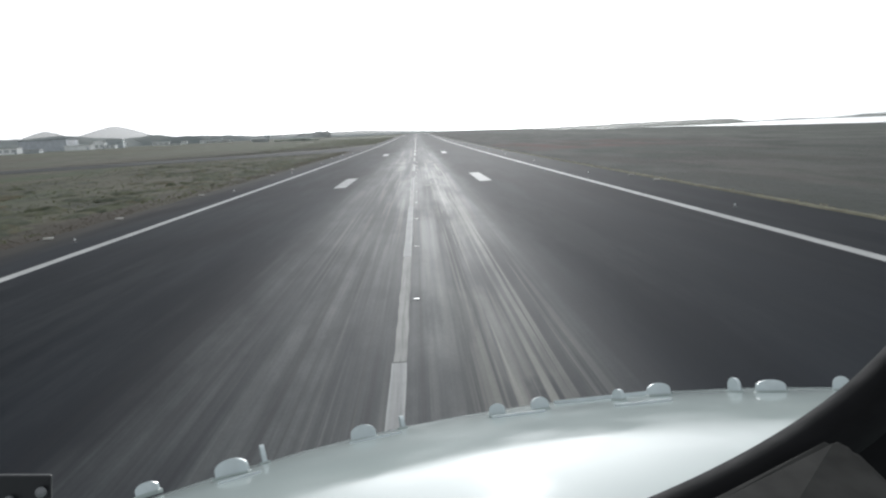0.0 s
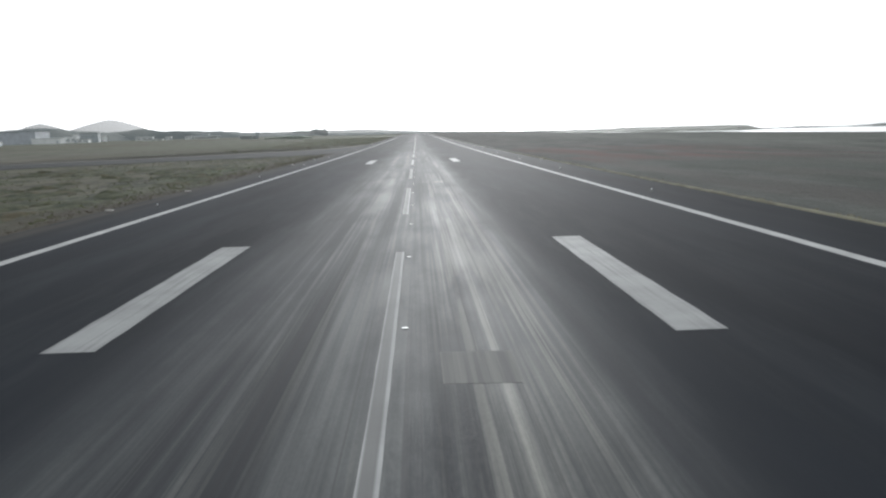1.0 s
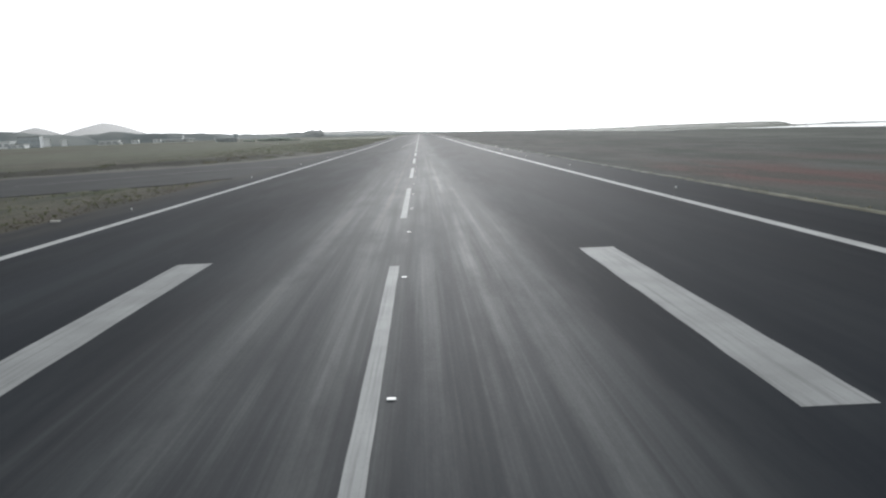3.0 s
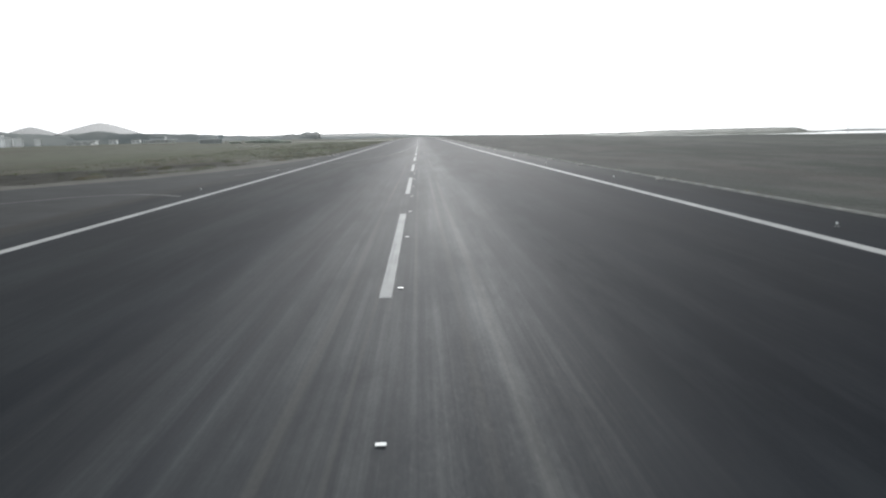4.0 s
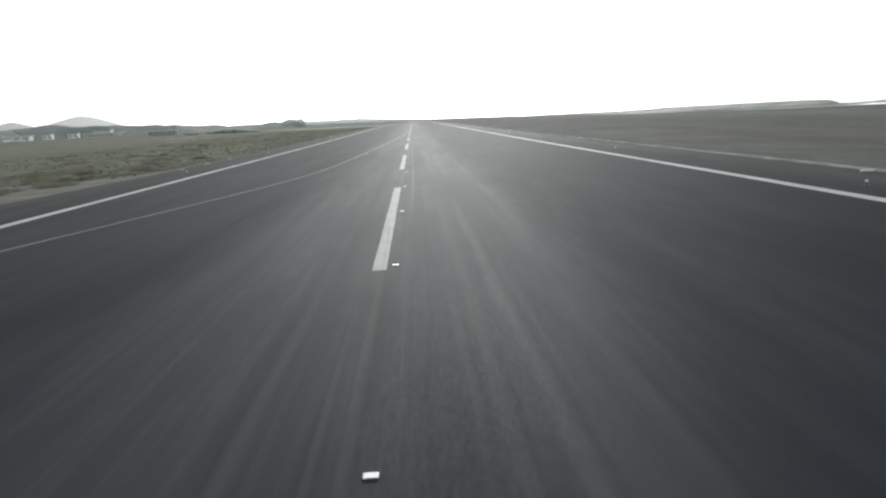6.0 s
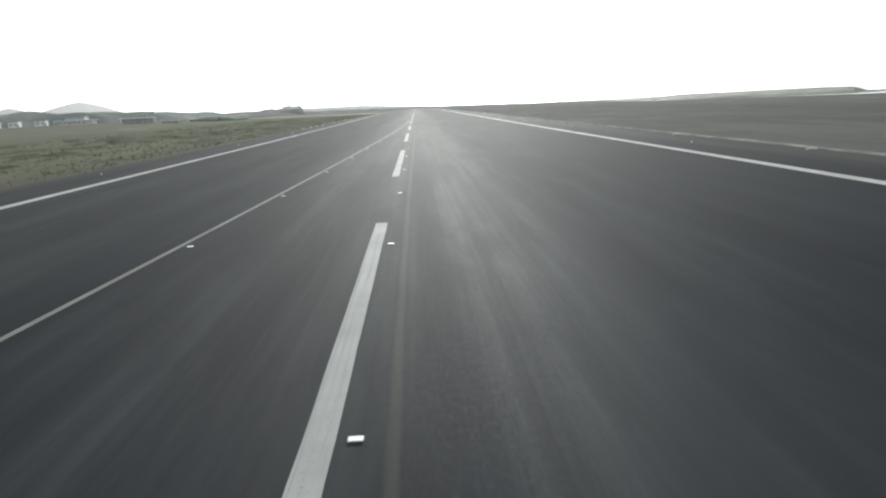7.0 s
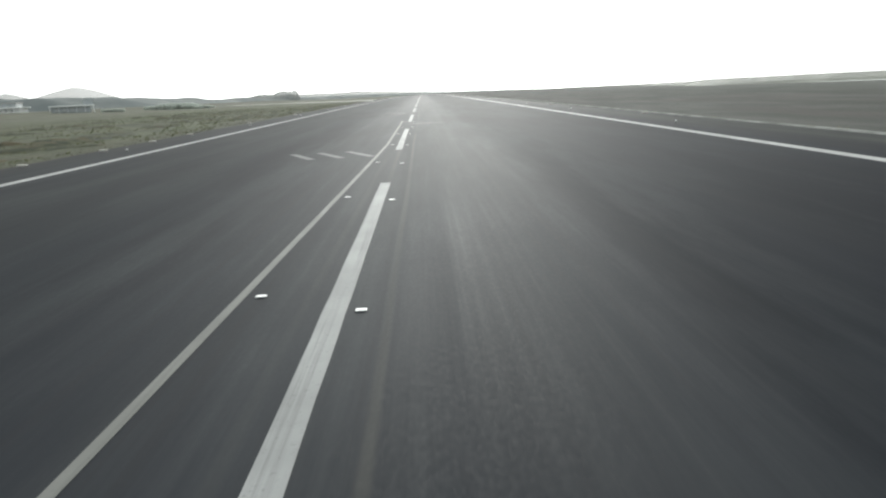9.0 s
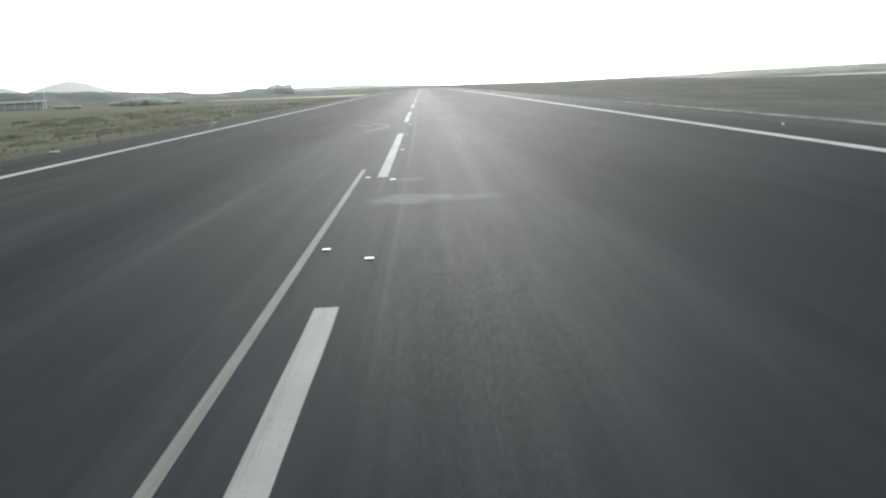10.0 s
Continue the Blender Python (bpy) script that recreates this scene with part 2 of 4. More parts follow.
def make_ground():
    m = Nodes("dry_ground", 0.95, spec=0.15)
    x, y = m.axis("X"), m.axis("Y")
    big = m.noise(0.035, (1, 0.30, 1), detail=6)
    mid = m.noise(0.22, (1, 0.30, 1), detail=6, shift=(5, 3, 1))
    small = m.noise(2.3, detail=6)
    tuft = m.noise(0.55, (1, 0.45, 1), detail=7, rough=0.72, shift=(2, 2, 2))
    grass = m.mix(m.span(mid, 0.35, 0.65), (0.070, 0.068, 0.049), (0.122, 0.114, 0.084))
    grass = m.mix(m.span(m.noise(0.09, (1, 0.35, 1), detail=5, shift=(1, 8, 2)), 0.50, 0.64), grass, (0.076, 0.094, 0.054))
    grass = m.mix(m.span(tuft, 0.46, 0.62, 0.0, 0.80), grass, (0.036, 0.038, 0.028))
    grass = m.mix(m.math("MULTIPLY", m.span(y, 200.0, 290.0), m.span(mid, 0.34, 0.62, 0.35, 0.9)), grass, (0.104, 0.120, 0.070))
    tint = m.noise(0.9, (1, 0.4, 1), detail=7, rough=0.75, shift=(4, 6, 8))
    grass = m.mix(m.span(tint, 0.50, 0.66, 0.0, 0.75), grass, (0.124, 0.116, 0.074))
    grass = m.mix(m.span(tint, 0.46, 0.34, 0.0, 0.75), grass, (0.058, 0.066, 0.040))
    clump = m.math("MULTIPLY", m.span(m.noise(0.30, (1, 0.42, 1), detail=6, rough=0.7, shift=(9, 1, 5)), 0.53, 0.63), m.span(x, -48.0, -24.0, 0.25, 0.85))
    grass = m.mix(clump, grass, (0.030, 0.034, 0.026))
    verge = m.math("MULTIPLY", m.span(x, -18.5, -14.6), m.span(mid, 0.35, 0.6, 0.25, 1.0))
    grass = m.mix(m.math("MULTIPLY", verge, m.span(y, 140.0, 250.0, 1.0, 0.6)), grass, m.mix(m.span(y, 190.0, 250.0), (0.056, 0.045, 0.035), (0.055, 0.052, 0.040)))
    soil = m.mix(m.span(mid, 0.4, 0.6), (0.058, 0.062, 0.057), (0.088, 0.092, 0.083))
    soil = m.mix(m.span(big, 0.45, 0.62, 0.0, 0.8), soil, (0.062, 0.070, 0.060))
    red = m.math("MULTIPLY", m.span(m.noise(0.16, (1.2, 0.22, 1), detail=6, shift=(8, 6, 0)), 0.34, 0.62), m.math("MULTIPLY", m.math("MULTIPLY", m.span(x, 14.5, 17.5), m.span(x, 26.0, 62.0, 0.85, 0.06)), m.math("ADD", 0.16, m.math("MULTIPLY", m.span(y, 78.0, 98.0), m.span(y, 128.0, 160.0, 0.85, 0.0)))))
    soil = m.mix(red, soil, (0.108, 0.054, 0.050))
    # pale band farther out: distance haze put into the soil colour
    soil = m.mix(m.math("MULTIPLY", m.span(x, 40.0, 62.0), m.span(mid, 0.3, 0.7, 0.45, 0.85)), soil, (0.128, 0.132, 0.118))
    soil = m.mix(m.math("MULTIPLY", m.span(x, 70.0, 90.0), 0.55), soil, (0.078, 0.086, 0.072))
    stain = m.noise(0.24, (1, 0.22, 1), detail=7, rough=0.7, shift=(6, 3, 7))
    soil = m.mix(m.span(stain, 0.48, 0.64, 0.0, 0.7), soil, (0.040, 0.046, 0.039))
    soil = m.mix(m.span(tuft, 0.52, 0.7, 0.0, 0.4), soil, (0.042, 0.046, 0.040))
    # grass far to the left is lightened too, for the haze over it
    grass = m.mix(m.math("MULTIPLY", m.span(x, -42.0, -95.0), m.span(mid, 0.3, 0.7, 0.35, 0.7)), grass, (0.150, 0.146, 0.122))
    right = m.span(x, -8.0, 8.0)
    c = m.mix(right, m.mix(m.span(big, 0.54, 0.66, 0.0, 0.6), grass, (0.112, 0.100, 0.076)), soil)
    c = m.mix(m.span(small, 0.45, 0.75, 0.0, 0.30), c, (0.034, 0.038, 0.026))
    m.colour(c)
    m.bump(m.math("ADD", mid, small), 0.6, 0.25)
    return m.mat


def make_paint(name, c, wear=0.5):
    """Thermoplastic line paint, rubbed through to the asphalt in streaks and crumbs."""
    m = Nodes(name, 0.72, spec=0.2)
    streak = m.noise(1.0, (14.0, 0.25, 1), detail=6, rough=0.7)
    crumbs = m.noise(30.0, detail=4)
    rub = m.math("MULTIPLY", m.span(streak, 0.46, 0.72), wear)
    rub = m.math("ADD", rub, m.span(crumbs, 0.56, 0.8, 0.0, 0.35))
    c2 = tuple(v * 0.78 for v in c)
    col = m.mix(m.span(m.noise(0.8, detail=4), 0.3, 0.7), c, c2)
    m.colour(m.mix(rub, col, (0.10, 0.10, 0.098)))
    m.bump(crumbs, 0.3, 0.004)
    return m.mat


def make_centre_paint():
    """The centreline's paint: blackened by rubber along its middle where aircraft touch down."""
    m = Nodes("centreline_paint", 0.72, spec=0.2)
    x, y = m.axis("X"), m.axis("Y")
    streak = m.noise(1.0, (16.0, 0.22, 1), detail=6, rough=0.7)
    crumbs = m.noise(30.0, detail=4)
    rub = m.math("ADD", m.math("MULTIPLY", m.span(streak, 0.46, 0.72), 0.45), m.span(crumbs, 0.56, 0.8, 0.0, 0.35))
    col = m.mix(m.span(m.noise(0.8, detail=4), 0.3, 0.7), (0.36, 0.365, 0.365), (0.28, 0.285, 0.285))
    col = m.mix(rub, col, (0.10, 0.10, 0.098))
    col = m.mix(m.math("MULTIPLY", m.span(y, 58.0, 66.0), m.span(y, 84.0, 90.0, 0.5, 0.0)), col, (0.15, 0.15, 0.148))
    middle = m.span(m.math("ABSOLUTE", m.math("ADD", x, 0.012)), 0.055, 0.090, 1.0, 0.0)
    black = m.math("MULTIPLY", m.math("MULTIPLY", middle, m.span(y, 62.0, 100.0, 0.75, 0.0)), m.span(y, 12.0, 24.0, 0.35, 1.0))
    black = m.math("MULTIPLY", black, m.span(m.noise(1.0, (5.0, 0.12, 1), detail=4, shift=(1, 4, 0)), 0.22, 0.45))
    m.colour(m.mix(black, col, (0.085, 0.085, 0.085)))
    m.bump(crumbs, 0.3, 0.004)
    return m.mat


# Far land; share is how see-through it is made, to look hazy.
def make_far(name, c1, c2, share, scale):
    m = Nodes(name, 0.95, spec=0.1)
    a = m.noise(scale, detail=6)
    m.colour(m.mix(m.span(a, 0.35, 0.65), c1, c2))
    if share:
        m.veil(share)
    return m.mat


def make_water():
    m = Nodes("sea_water", 0.14, spec=0.5)
    m.colour((0.03, 0.05, 0.06))
    m.bump(m.noise(0.4, (1, 0.4, 1), detail=5), 0.5, 0.5)
    return m.mat


def make_leaf(name, a, b):
    """Thin leaves that let about half of the light through."""
    m = Nodes(name, 0.9, spec=0.1)
    isle = m.geo.outputs["Random Per Island"]
    col = m.mix(isle, a, b)
    m.colour(col)
    t = m.n.new("ShaderNodeBsdfTranslucent")
    x = m.n.new("ShaderNodeMixShader")
    x.inputs["Fac"].default_value = 0.5
    m.link(col, t.inputs["Color"])
    m.link(m.b.outputs["BSDF"], x.inputs[1])
    m.link(t.outputs["BSDF"], x.inputs[2])
    m.link(x.outputs["Shader"], m.out.inputs["Surface"])
    return m.mat


ASPHALT = make_asphalt()
GROUND = make_ground()
WHITE = make_paint("white_line_paint", (0.50, 0.50, 0.495), 0.45)
BAR_WHITE = make_paint("scuffed_white_line_paint", (0.31, 0.315, 0.315), 0.6)
WHITE_WORN = make_paint("worn_white_line_paint", (0.145, 0.146, 0.150), 0.5)
YELLOW = make_paint("yellow_line_paint", (0.214, 0.216, 0.203), 0.6)
TAXI = plain("taxiway_asphalt", (0.043, 0.045, 0.047), 0.9, spec=0.12, vary=0.3, scale=0.3, local=False)
DUST = plain("pale_dust", (0.150, 0.145, 0.128), 0.95, spec=0.1, vary=0.35, scale=0.5, local=False)
# far land in haze: part see-through, most base colours lightened for it
HILL = make_far("hazy_volcanic_hill", (0.10, 0.105, 0.105), (0.14, 0.145, 0.14), 0.55, 0.01)
RIDGE = make_far("hazy_scrub_ridge", (0.185, 0.206, 0.208), (0.285, 0.300, 0.290), 0.06, 0.03)
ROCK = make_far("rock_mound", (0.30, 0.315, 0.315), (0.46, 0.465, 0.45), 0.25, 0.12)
HEAD = make_far("hazy_far_headland", (0.24, 0.255, 0.245), (0.32, 0.335, 0.32), 0.30, 0.02)
HAZY_TONGUE = make_far("hazy_tongue_soil", (0.26, 0.265, 0.235), (0.36, 0.365, 0.32), 0.32, 0.03)
WATER = make_water()
SCRUB = make_leaf("scrub_leaf", (0.090, 0.098, 0.060), (0.165, 0.168, 0.110))
TUFT = make_leaf("dry_grass_blade", (0.18, 0.168, 0.112), (0.32, 0.305, 0.225))
BROWN = make_leaf("brown_grass_blade", (0.072, 0.063, 0.047), (0.110, 0.098, 0.073))
# airport buildings: colours lightened, with the haze before them put in
WALL = plain("white_render", (0.86, 0.88, 0.88), 0.8, vary=0.15, scale=0.4)
GREYWALL = plain("grey_cladding", (0.42, 0.46, 0.48), 0.6, vary=0.2, scale=0.5)
BLUEWALL = plain("hazy_blue_cladding", (0.50, 0.53, 0.57), 0.55, vary=0.2, scale=0.4)
ROOF = plain("roof_sheet", (0.42, 0.42, 0.41), 0.6, vary=0.25, scale=0.5)
DARKROOF = plain("dark_roof", (0.32, 0.34, 0.36), 0.7, vary=0.25, scale=0.5)
GLASS = plain("dark_window", (0.50, 0.53, 0.54), 0.3, vary=0.2)
STEEL = plain("galvanised_steel", (0.16, 0.165, 0.17), 0.5, 0.3, vary=0.2, scale=9)
LAMP = plain("frosted_lens", (0.88, 0.89, 0.88), 0.25, vary=0.1, scale=30)
STONE = plain("white_stone", (0.62, 0.60, 0.56), 0.85, vary=0.3, scale=12)
SKIN = plain("white_aircraft_paint", (0.39, 0.44, 0.43), 0.10, 0.0, 0.045, vary=0.05, scale=3)
VANE = plain("vane_paint", (0.62, 0.68, 0.70), 0.2, vary=0.12, scale=40)
BLACK = plain("black_frame", (0.007, 0.007, 0.008), 0.85, spec=0.15, vary=0.3, scale=20)
SHIELD = plain("grey_glareshield", (0.050, 0.049, 0.047), 0.95, spec=0.1, vary=0.35, scale=60)
TRAY = plain("dark_metal", (0.018, 0.019, 0.022), 0.5, 0.2, vary=0.3, scale=30)


# ---------------------------------------------------------------- helpers
def mesh_object(name, bm, material, smooth=False):
    me = bpy.data.meshes.new(name)
    bm.to_mesh(me)
    bm.free()
    me.materials.append(material)
    if smooth:
        me.polygons.foreach_set("use_smooth", [True] * len(me.polygons))
    return new(name, me)


def part(name, bm, material, parent, label="", smooth=False):
    """Links a bmesh as one mesh object under a thing or a part."""
    ob = mesh_object(name, bm, material, smooth)
    ob.parent = parent
    if label:
        ob["label"] = label
    return ob


def share(name, me, parent, m):
    """One more piece on a mesh that is already there."""
    ob = new(name, me)
    ob.parent = parent
    ob.matrix_basis = m
    return ob


def box(x0, x1, y0, y1, z0, z1, bevel=0.0, segments=1):
    bm = bmesh.new()
    bmesh.ops.create_cube(bm, size=1)
    bmesh.ops.scale(bm, vec=(x1 - x0, y1 - y0, z1 - z0), verts=bm.verts)
    bmesh.ops.translate(bm, vec=((x0 + x1) / 2, (y0 + y1) / 2, (z0 + z1) / 2), verts=bm.verts)
    if bevel:
        bmesh.ops.bevel(bm, geom=bm.edges[:], offset=bevel, segments=segments, affect="EDGES", profile=0.5)
    return bm


def slab(outline, z0, z1):
    """A flat slab over an outline of (x, y), counter-clockwise."""
    bm = bmesh.new()
    low = [bm.verts.new((x, y, z0)) for x, y in outline]
    top = [bm.verts.new((x, y, z1)) for x, y in outline]
    bm.faces.new(top)
    bm.faces.new(low[::-1])
    for i in range(len(outline)):
        j = (i + 1) % len(outline)
        bm.faces.new((low[i], low[j], top[j], top[i]))
    return bm


def drape(bm, step=9.0):
    """Cut a flat slab across every few metres and lay it on the runway's sag."""
    bmesh.ops.triangulate(bm, faces=bm.faces[:])
    ys = [v.co.y for v in bm.verts]
    for k in range(math.floor(min(ys) / step) + 1, math.ceil(max(ys) / step)):
        bmesh.ops.bisect_plane(bm, geom=bm.verts[:] + bm.edges[:] + bm.faces[:], plane_co=(0, k * step, 0), plane_no=(0, 1, 0), dist=0.0005)
    for v in bm.verts:
        v.co.z += rise(v.co.y)
    return bm


def inside(x, y, outline):
    """Whether a point lies within an outline."""
    hit = False
    for (ax, ay), (bx, by) in zip(outline, outline[1:] + outline[:1]):
        if (ay > y) != (by > y) and x < ax + (bx - ax) * (y - ay) / (by - ay):
            hit = not hit
    return hit


def empty(name, x, y, z=0.0, turn=0.0):
    ob = new(name)
    ob.matrix_basis = pose(x, y, z, 0, 0, turn)
    ob.empty_display_size = 0.2
    return ob


def from_arrays(name, verts, faces, material, smooth=False):
    me = bpy.data.meshes.new(name)
    me.from_pydata(verts, [], faces)
    me.materials.append(material)
    if smooth:
        me.polygons.foreach_set("use_smooth", [True] * len(me.polygons))
    return new(name, me)


def ease(a, b, v):
    t = min(max((v - a) / (b - a), 0.0), 1.0)
    return t * t * (3 - 2 * t)


# ---------------------------------------------------------------- ground, sea and distance
def coast(y):
    """How far to the side the shore lies, at y along the runway."""
    return 124 + 6 * math.sin(y * 0.017) + 56 * ease(450, 690, y)


def land(x, y):
    """Height of the open ground."""
    z = -0.04 + rise(y)
    calm = max(ease(80, 95, y) * ease(262, 246, y), ease(495, 515, y) * ease(740, 700, y)) if x < 0 else 0.0
    if abs(x) > 15:
        z += (1 - calm) * 0.10 * noise.noise(Vector((x * 0.05, y * 0.03, 0))) * ease(15, 40, abs(x))
    z += 1.9 * ease(84, 155, -x)
    side = x - coast(y)
    far = ease(0, 45, side)
    z -= 0.8 * ease(-70, 0, side) * ease(290, 430, y) + 2.8 * ease(-90, 0, side) * ease(400, 560, y)
    return z - 9.0 * far


def axis_steps(near, step, growth, far):
    v, s = [0.0], step
    while v[-1] < far:
        if v[-1] > near:
            s *= growth
        v.append(v[-1] + s)
    return v


def build_ground():
    pos = axis_steps(60, 4.0, 1.10, 4600)
    xs = sorted({-v for v in pos} | set(pos) | {v * 6.0 + 96 for v in range(46)})
    up = axis_steps(700, 9.0, 1.07, 4700)
    ys = sorted({v for v in up} | {-v for v in axis_steps(60, 9.0, 1.2, 1500)})
    verts = [(x, y, land(x, y)) for y in ys for x in xs]
    n = len(xs)
    faces = [(j * n + i, j * n + i + 1, (j + 1) * n + i + 1, (j + 1) * n + i) for j in range(len(ys) - 1) for i in range(n - 1)]
    ob = from_arrays("ground", verts, faces, GROUND, True)
    tagged(ob, "dry olive and brown scrub ground beside the runway", "ground", kind="structure")


def build_water():
    ob = mesh_object("water", slab([(104, -1400), (4800, -1400), (4800, 4800), (104, 4800)], -7.5, -4.5), WATER)
    tagged(ob, "pale glittering sea beyond the low shore", "sea", kind="structure")


def build_hill(x, y, radius, height, power, label):
    rings, sides = 16, 40
    verts, faces = [(x, y, height)], []
    for r in range(1, rings + 1):
        f = r / rings
        for s in range(sides):
            a = 2 * math.pi * s / sides
            k = radius * f * (1 + 0.10 * noise.noise(Vector((math.cos(a) * 1.6, math.sin(a) * 1.6, height))))
            px, py = x + math.cos(a) * k, y + math.sin(a) * k
            h = height * (0.45 * (0.5 + 0.5 * math.cos(math.pi * f ** power)) + 0.55 * (1.043 - math.sqrt(f * f * 0.92 + 0.043 * 1.043 * f + 0.0018)))
            h += height * 0.03 * noise.noise(Vector((px * 0.012, py * 0.012, 0)))
            verts.append((px, py, h - (0.5 if r == rings else 0)))
    for s in range(sides):
        faces.append((0, 1 + s, 1 + (s + 1) % sides))
    for r in range(rings - 1):
        for s in range(sides):
            a, b = 1 + r * sides + s, 1 + r * sides + (s + 1) % sides
            faces.append((a, a + sides, b + sides, b))
    tagged(from_arrays("hill", verts, faces, HILL, True), label, "hill", "volcanic hills", "structure")


RIDGE_LINE = [(-520, -300, 19), (-440, 100, 18.5), (-385, 450, 17), (-345, 640, 14.0), (-290, 745, 11.2), (-205, 790, 10.4), (-195, 880, 8.4), (-178, 970, 6.6), (-130, 1085, 5.2), (-62, 1200, 4.6), (60, 1400, 3.4), (190, 1550, 1.0)]
KNOLLS = [(-268, 762, 15, 3.2), (-335, 690, 30, 3.5), (-228, 752, 15, 3.4), (-211, 746, 12, 2.6), (-180, 905, 16, 1.2)]      # x, y, radius, height


def build_ridge():
    """A low swell of land along the left that bends in towards the runway's far end."""
    along = []
    for (ax, ay, ah), (bx, by, bh) in zip(RIDGE_LINE, RIDGE_LINE[1:]):
        for k in range(20):
            f = k / 20
            along.append((ax + (bx - ax) * f, ay + (by - ay) * f, ah + (bh - ah) * f))
    across = [k / 12 for k in range(-12, 13)]
    verts, faces = [], []
    for i, (x, y, h) in enumerate(along):
        a, b = along[max(i - 1, 0)], along[min(i + 1, len(along) - 1)]
        d = Vector((b[0] - a[0], b[1] - a[1])).normalized()
        nx, ny = -d.y, d.x
        wide = 22 + 3 * h
        for c in across:
            px, py = x + nx * c * wide, y + ny * c * wide
            up = (0.5 + 0.5 * math.cos(math.pi * c)) * h
            up *= 1 + 0.06 * noise.noise(Vector((px * 0.018, py * 0.018, 3))) + 0.07 * noise.noise(Vector((px * 0.07, py * 0.07, 5)))
            for kx, ky, kr, kh in KNOLLS:
                up += kh * math.exp(-((px - kx) ** 2 + (py - ky) ** 2) / kr ** 2)
            verts.append((px, py, up - (0.4 if abs(c) == 1 else 0)))
    n = len(across)
    for i in range(len(along) - 1):
        for j in range(n - 1):
            a = i * n + j
            faces.append((a, a + 1, a + n + 1, a + n))
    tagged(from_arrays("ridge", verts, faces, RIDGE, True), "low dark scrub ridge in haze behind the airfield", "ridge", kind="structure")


def build_far_ridge():
    """A long low rise behind the runway's far end."""
    verts, faces, n = [], [], 9
    for i in range(70):
        f = i / 69
        x, y = -520 + 640 * f, 1950 + 120 * f
        h = 15.5 * ease(-0.05, 0.2, f) * (1 - 0.80 * ease(0.55, 1.0, f)) + 1.2 * noise.noise(Vector((x * 0.012, 3, 1)))
        for j in range(n):
            c = j / (n - 1) * 2 - 1
            verts.append((x, y + c * 90, -0.5 + (0.5 + h) * max(0.0, 1 - c * c)))
    for i in range(69):
        for j in range(n - 1):
            k = i * n + j
            faces.append((k, k + n, k + n + 1, k + 1))
    tagged(from_arrays("ridge", verts, faces, HEAD, True), "low rise pale with haze far beyond the runway's end", "ridge", kind="structure")


TONGUE = [(60, 1290, 0.9), (150, 1180, 0.9), (268, 1042, 1.0), (282, 1024, 2.0), (330, 940, 1.9), (362, 888, 1.6), (374, 872, 1.2), (384, 864, -2.6), (420, 840, -6.0)]
SHORE = [(330, 1060, -3.4), (420, 972, -3.6), (452, 954, -3.7), (468, 946, -3.3), (478, 941, -2.7), (492, 934, -2.9), (507, 926, -3.7), (522, 916, -3.9), (540, 905, -2.9), (556, 896, -1.4), (590, 870, -0.9), (700, 700, -1.0), (800, 400, -1.2), (850, 0, -1.0), (900, -400, -1.0)]


def build_headland(line, wide, material, label):
    """A low strip of land across the inlet, its crest along the line."""
    verts, faces, n, rows = [], [], 11, 0
    for (ax, ay, ah), (bx, by, bh) in zip(line, line[1:]):
        d = Vector((bx - ax, by - ay)).normalized()
        for k in range(12):
            f = k / 12
            x, y, h = ax + (bx - ax) * f, ay + (by - ay) * f, ah + (bh - ah) * ease(0, 1, f)
            h += 0.18 * noise.noise(Vector((x * 0.05, y * 0.03, 2)))
            for j in range(n):
                c = j / (n - 1) * 2 - 1
                verts.append((x - d.y * c * wide, y + d.x * c * wide, -7 + (7 + h) * max(0.0, 1 - c * c)))
            rows += 1
    for i in range(rows - 1):
        for j in range(n - 1):
            k = i * n + j
            faces.append((k, k + n, k + n + 1, k + 1))
    tagged(from_arrays("headland", verts, faces, material, True), label, "headland", "headlands", "structure")


build_ground()
build_water()
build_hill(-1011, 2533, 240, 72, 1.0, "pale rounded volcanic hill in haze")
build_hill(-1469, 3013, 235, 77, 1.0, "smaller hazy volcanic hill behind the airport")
build_ridge()
build_far_ridge()
build_headland(TONGUE, 60, HAZY_TONGUE, "low grey tongue of land in haze that ends in a step")
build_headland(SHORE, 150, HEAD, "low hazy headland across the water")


CREST = [(-1.0, 0.50), (-0.86, 0.70), (-0.6, 0.79), (-0.38, 0.80), (-0.25, 0.74), (-0.02, 0.78), (0.12, 0.90), (0.3, 1.0), (0.45, 0.94), (0.6, 0.92), (0.72, 0.98), (0.88, 0.94), (0.95, 0.55), (1.0, 0.0)]


def build_mound(x, y, wide, high):
    """A flat-topped heap of rock: a low shoulder on one side and a steep end on the other."""
    verts, faces, n, rows = [], [], 60, 14
    for j in range(rows + 1):
        for i in range(n + 1):
            u, v = i / n * 2 - 1, j / rows * 2 - 1
            k = max(q for q in range(len(CREST) - 1) if CREST[q][0] <= u)
            (a, p), (b, q) = CREST[k], CREST[k + 1]
            top = p + (q - p) * (u - a) / (b - a) + 0.05 * (noise.cell(Vector((u * 11, v * 3, 7))) - 0.5)
            body = max(0.0, 1 - abs(v) ** 3) * max(0.0, top)
            verts.append((x + u * wide, y + v * wide * 0.45, body * high - (0.3 if abs(v) == 1 or abs(u) == 1 else 0)))
    for j in range(rows):
        for i in range(n):
            a = j * (n + 1) + i
            faces.append((a, a + 1, a + n + 2, a + n + 1))
    tagged(from_arrays("rock_mound", verts, faces, ROCK), "rough grey rock mound in haze near the runway's far end", "mound", kind="structure")


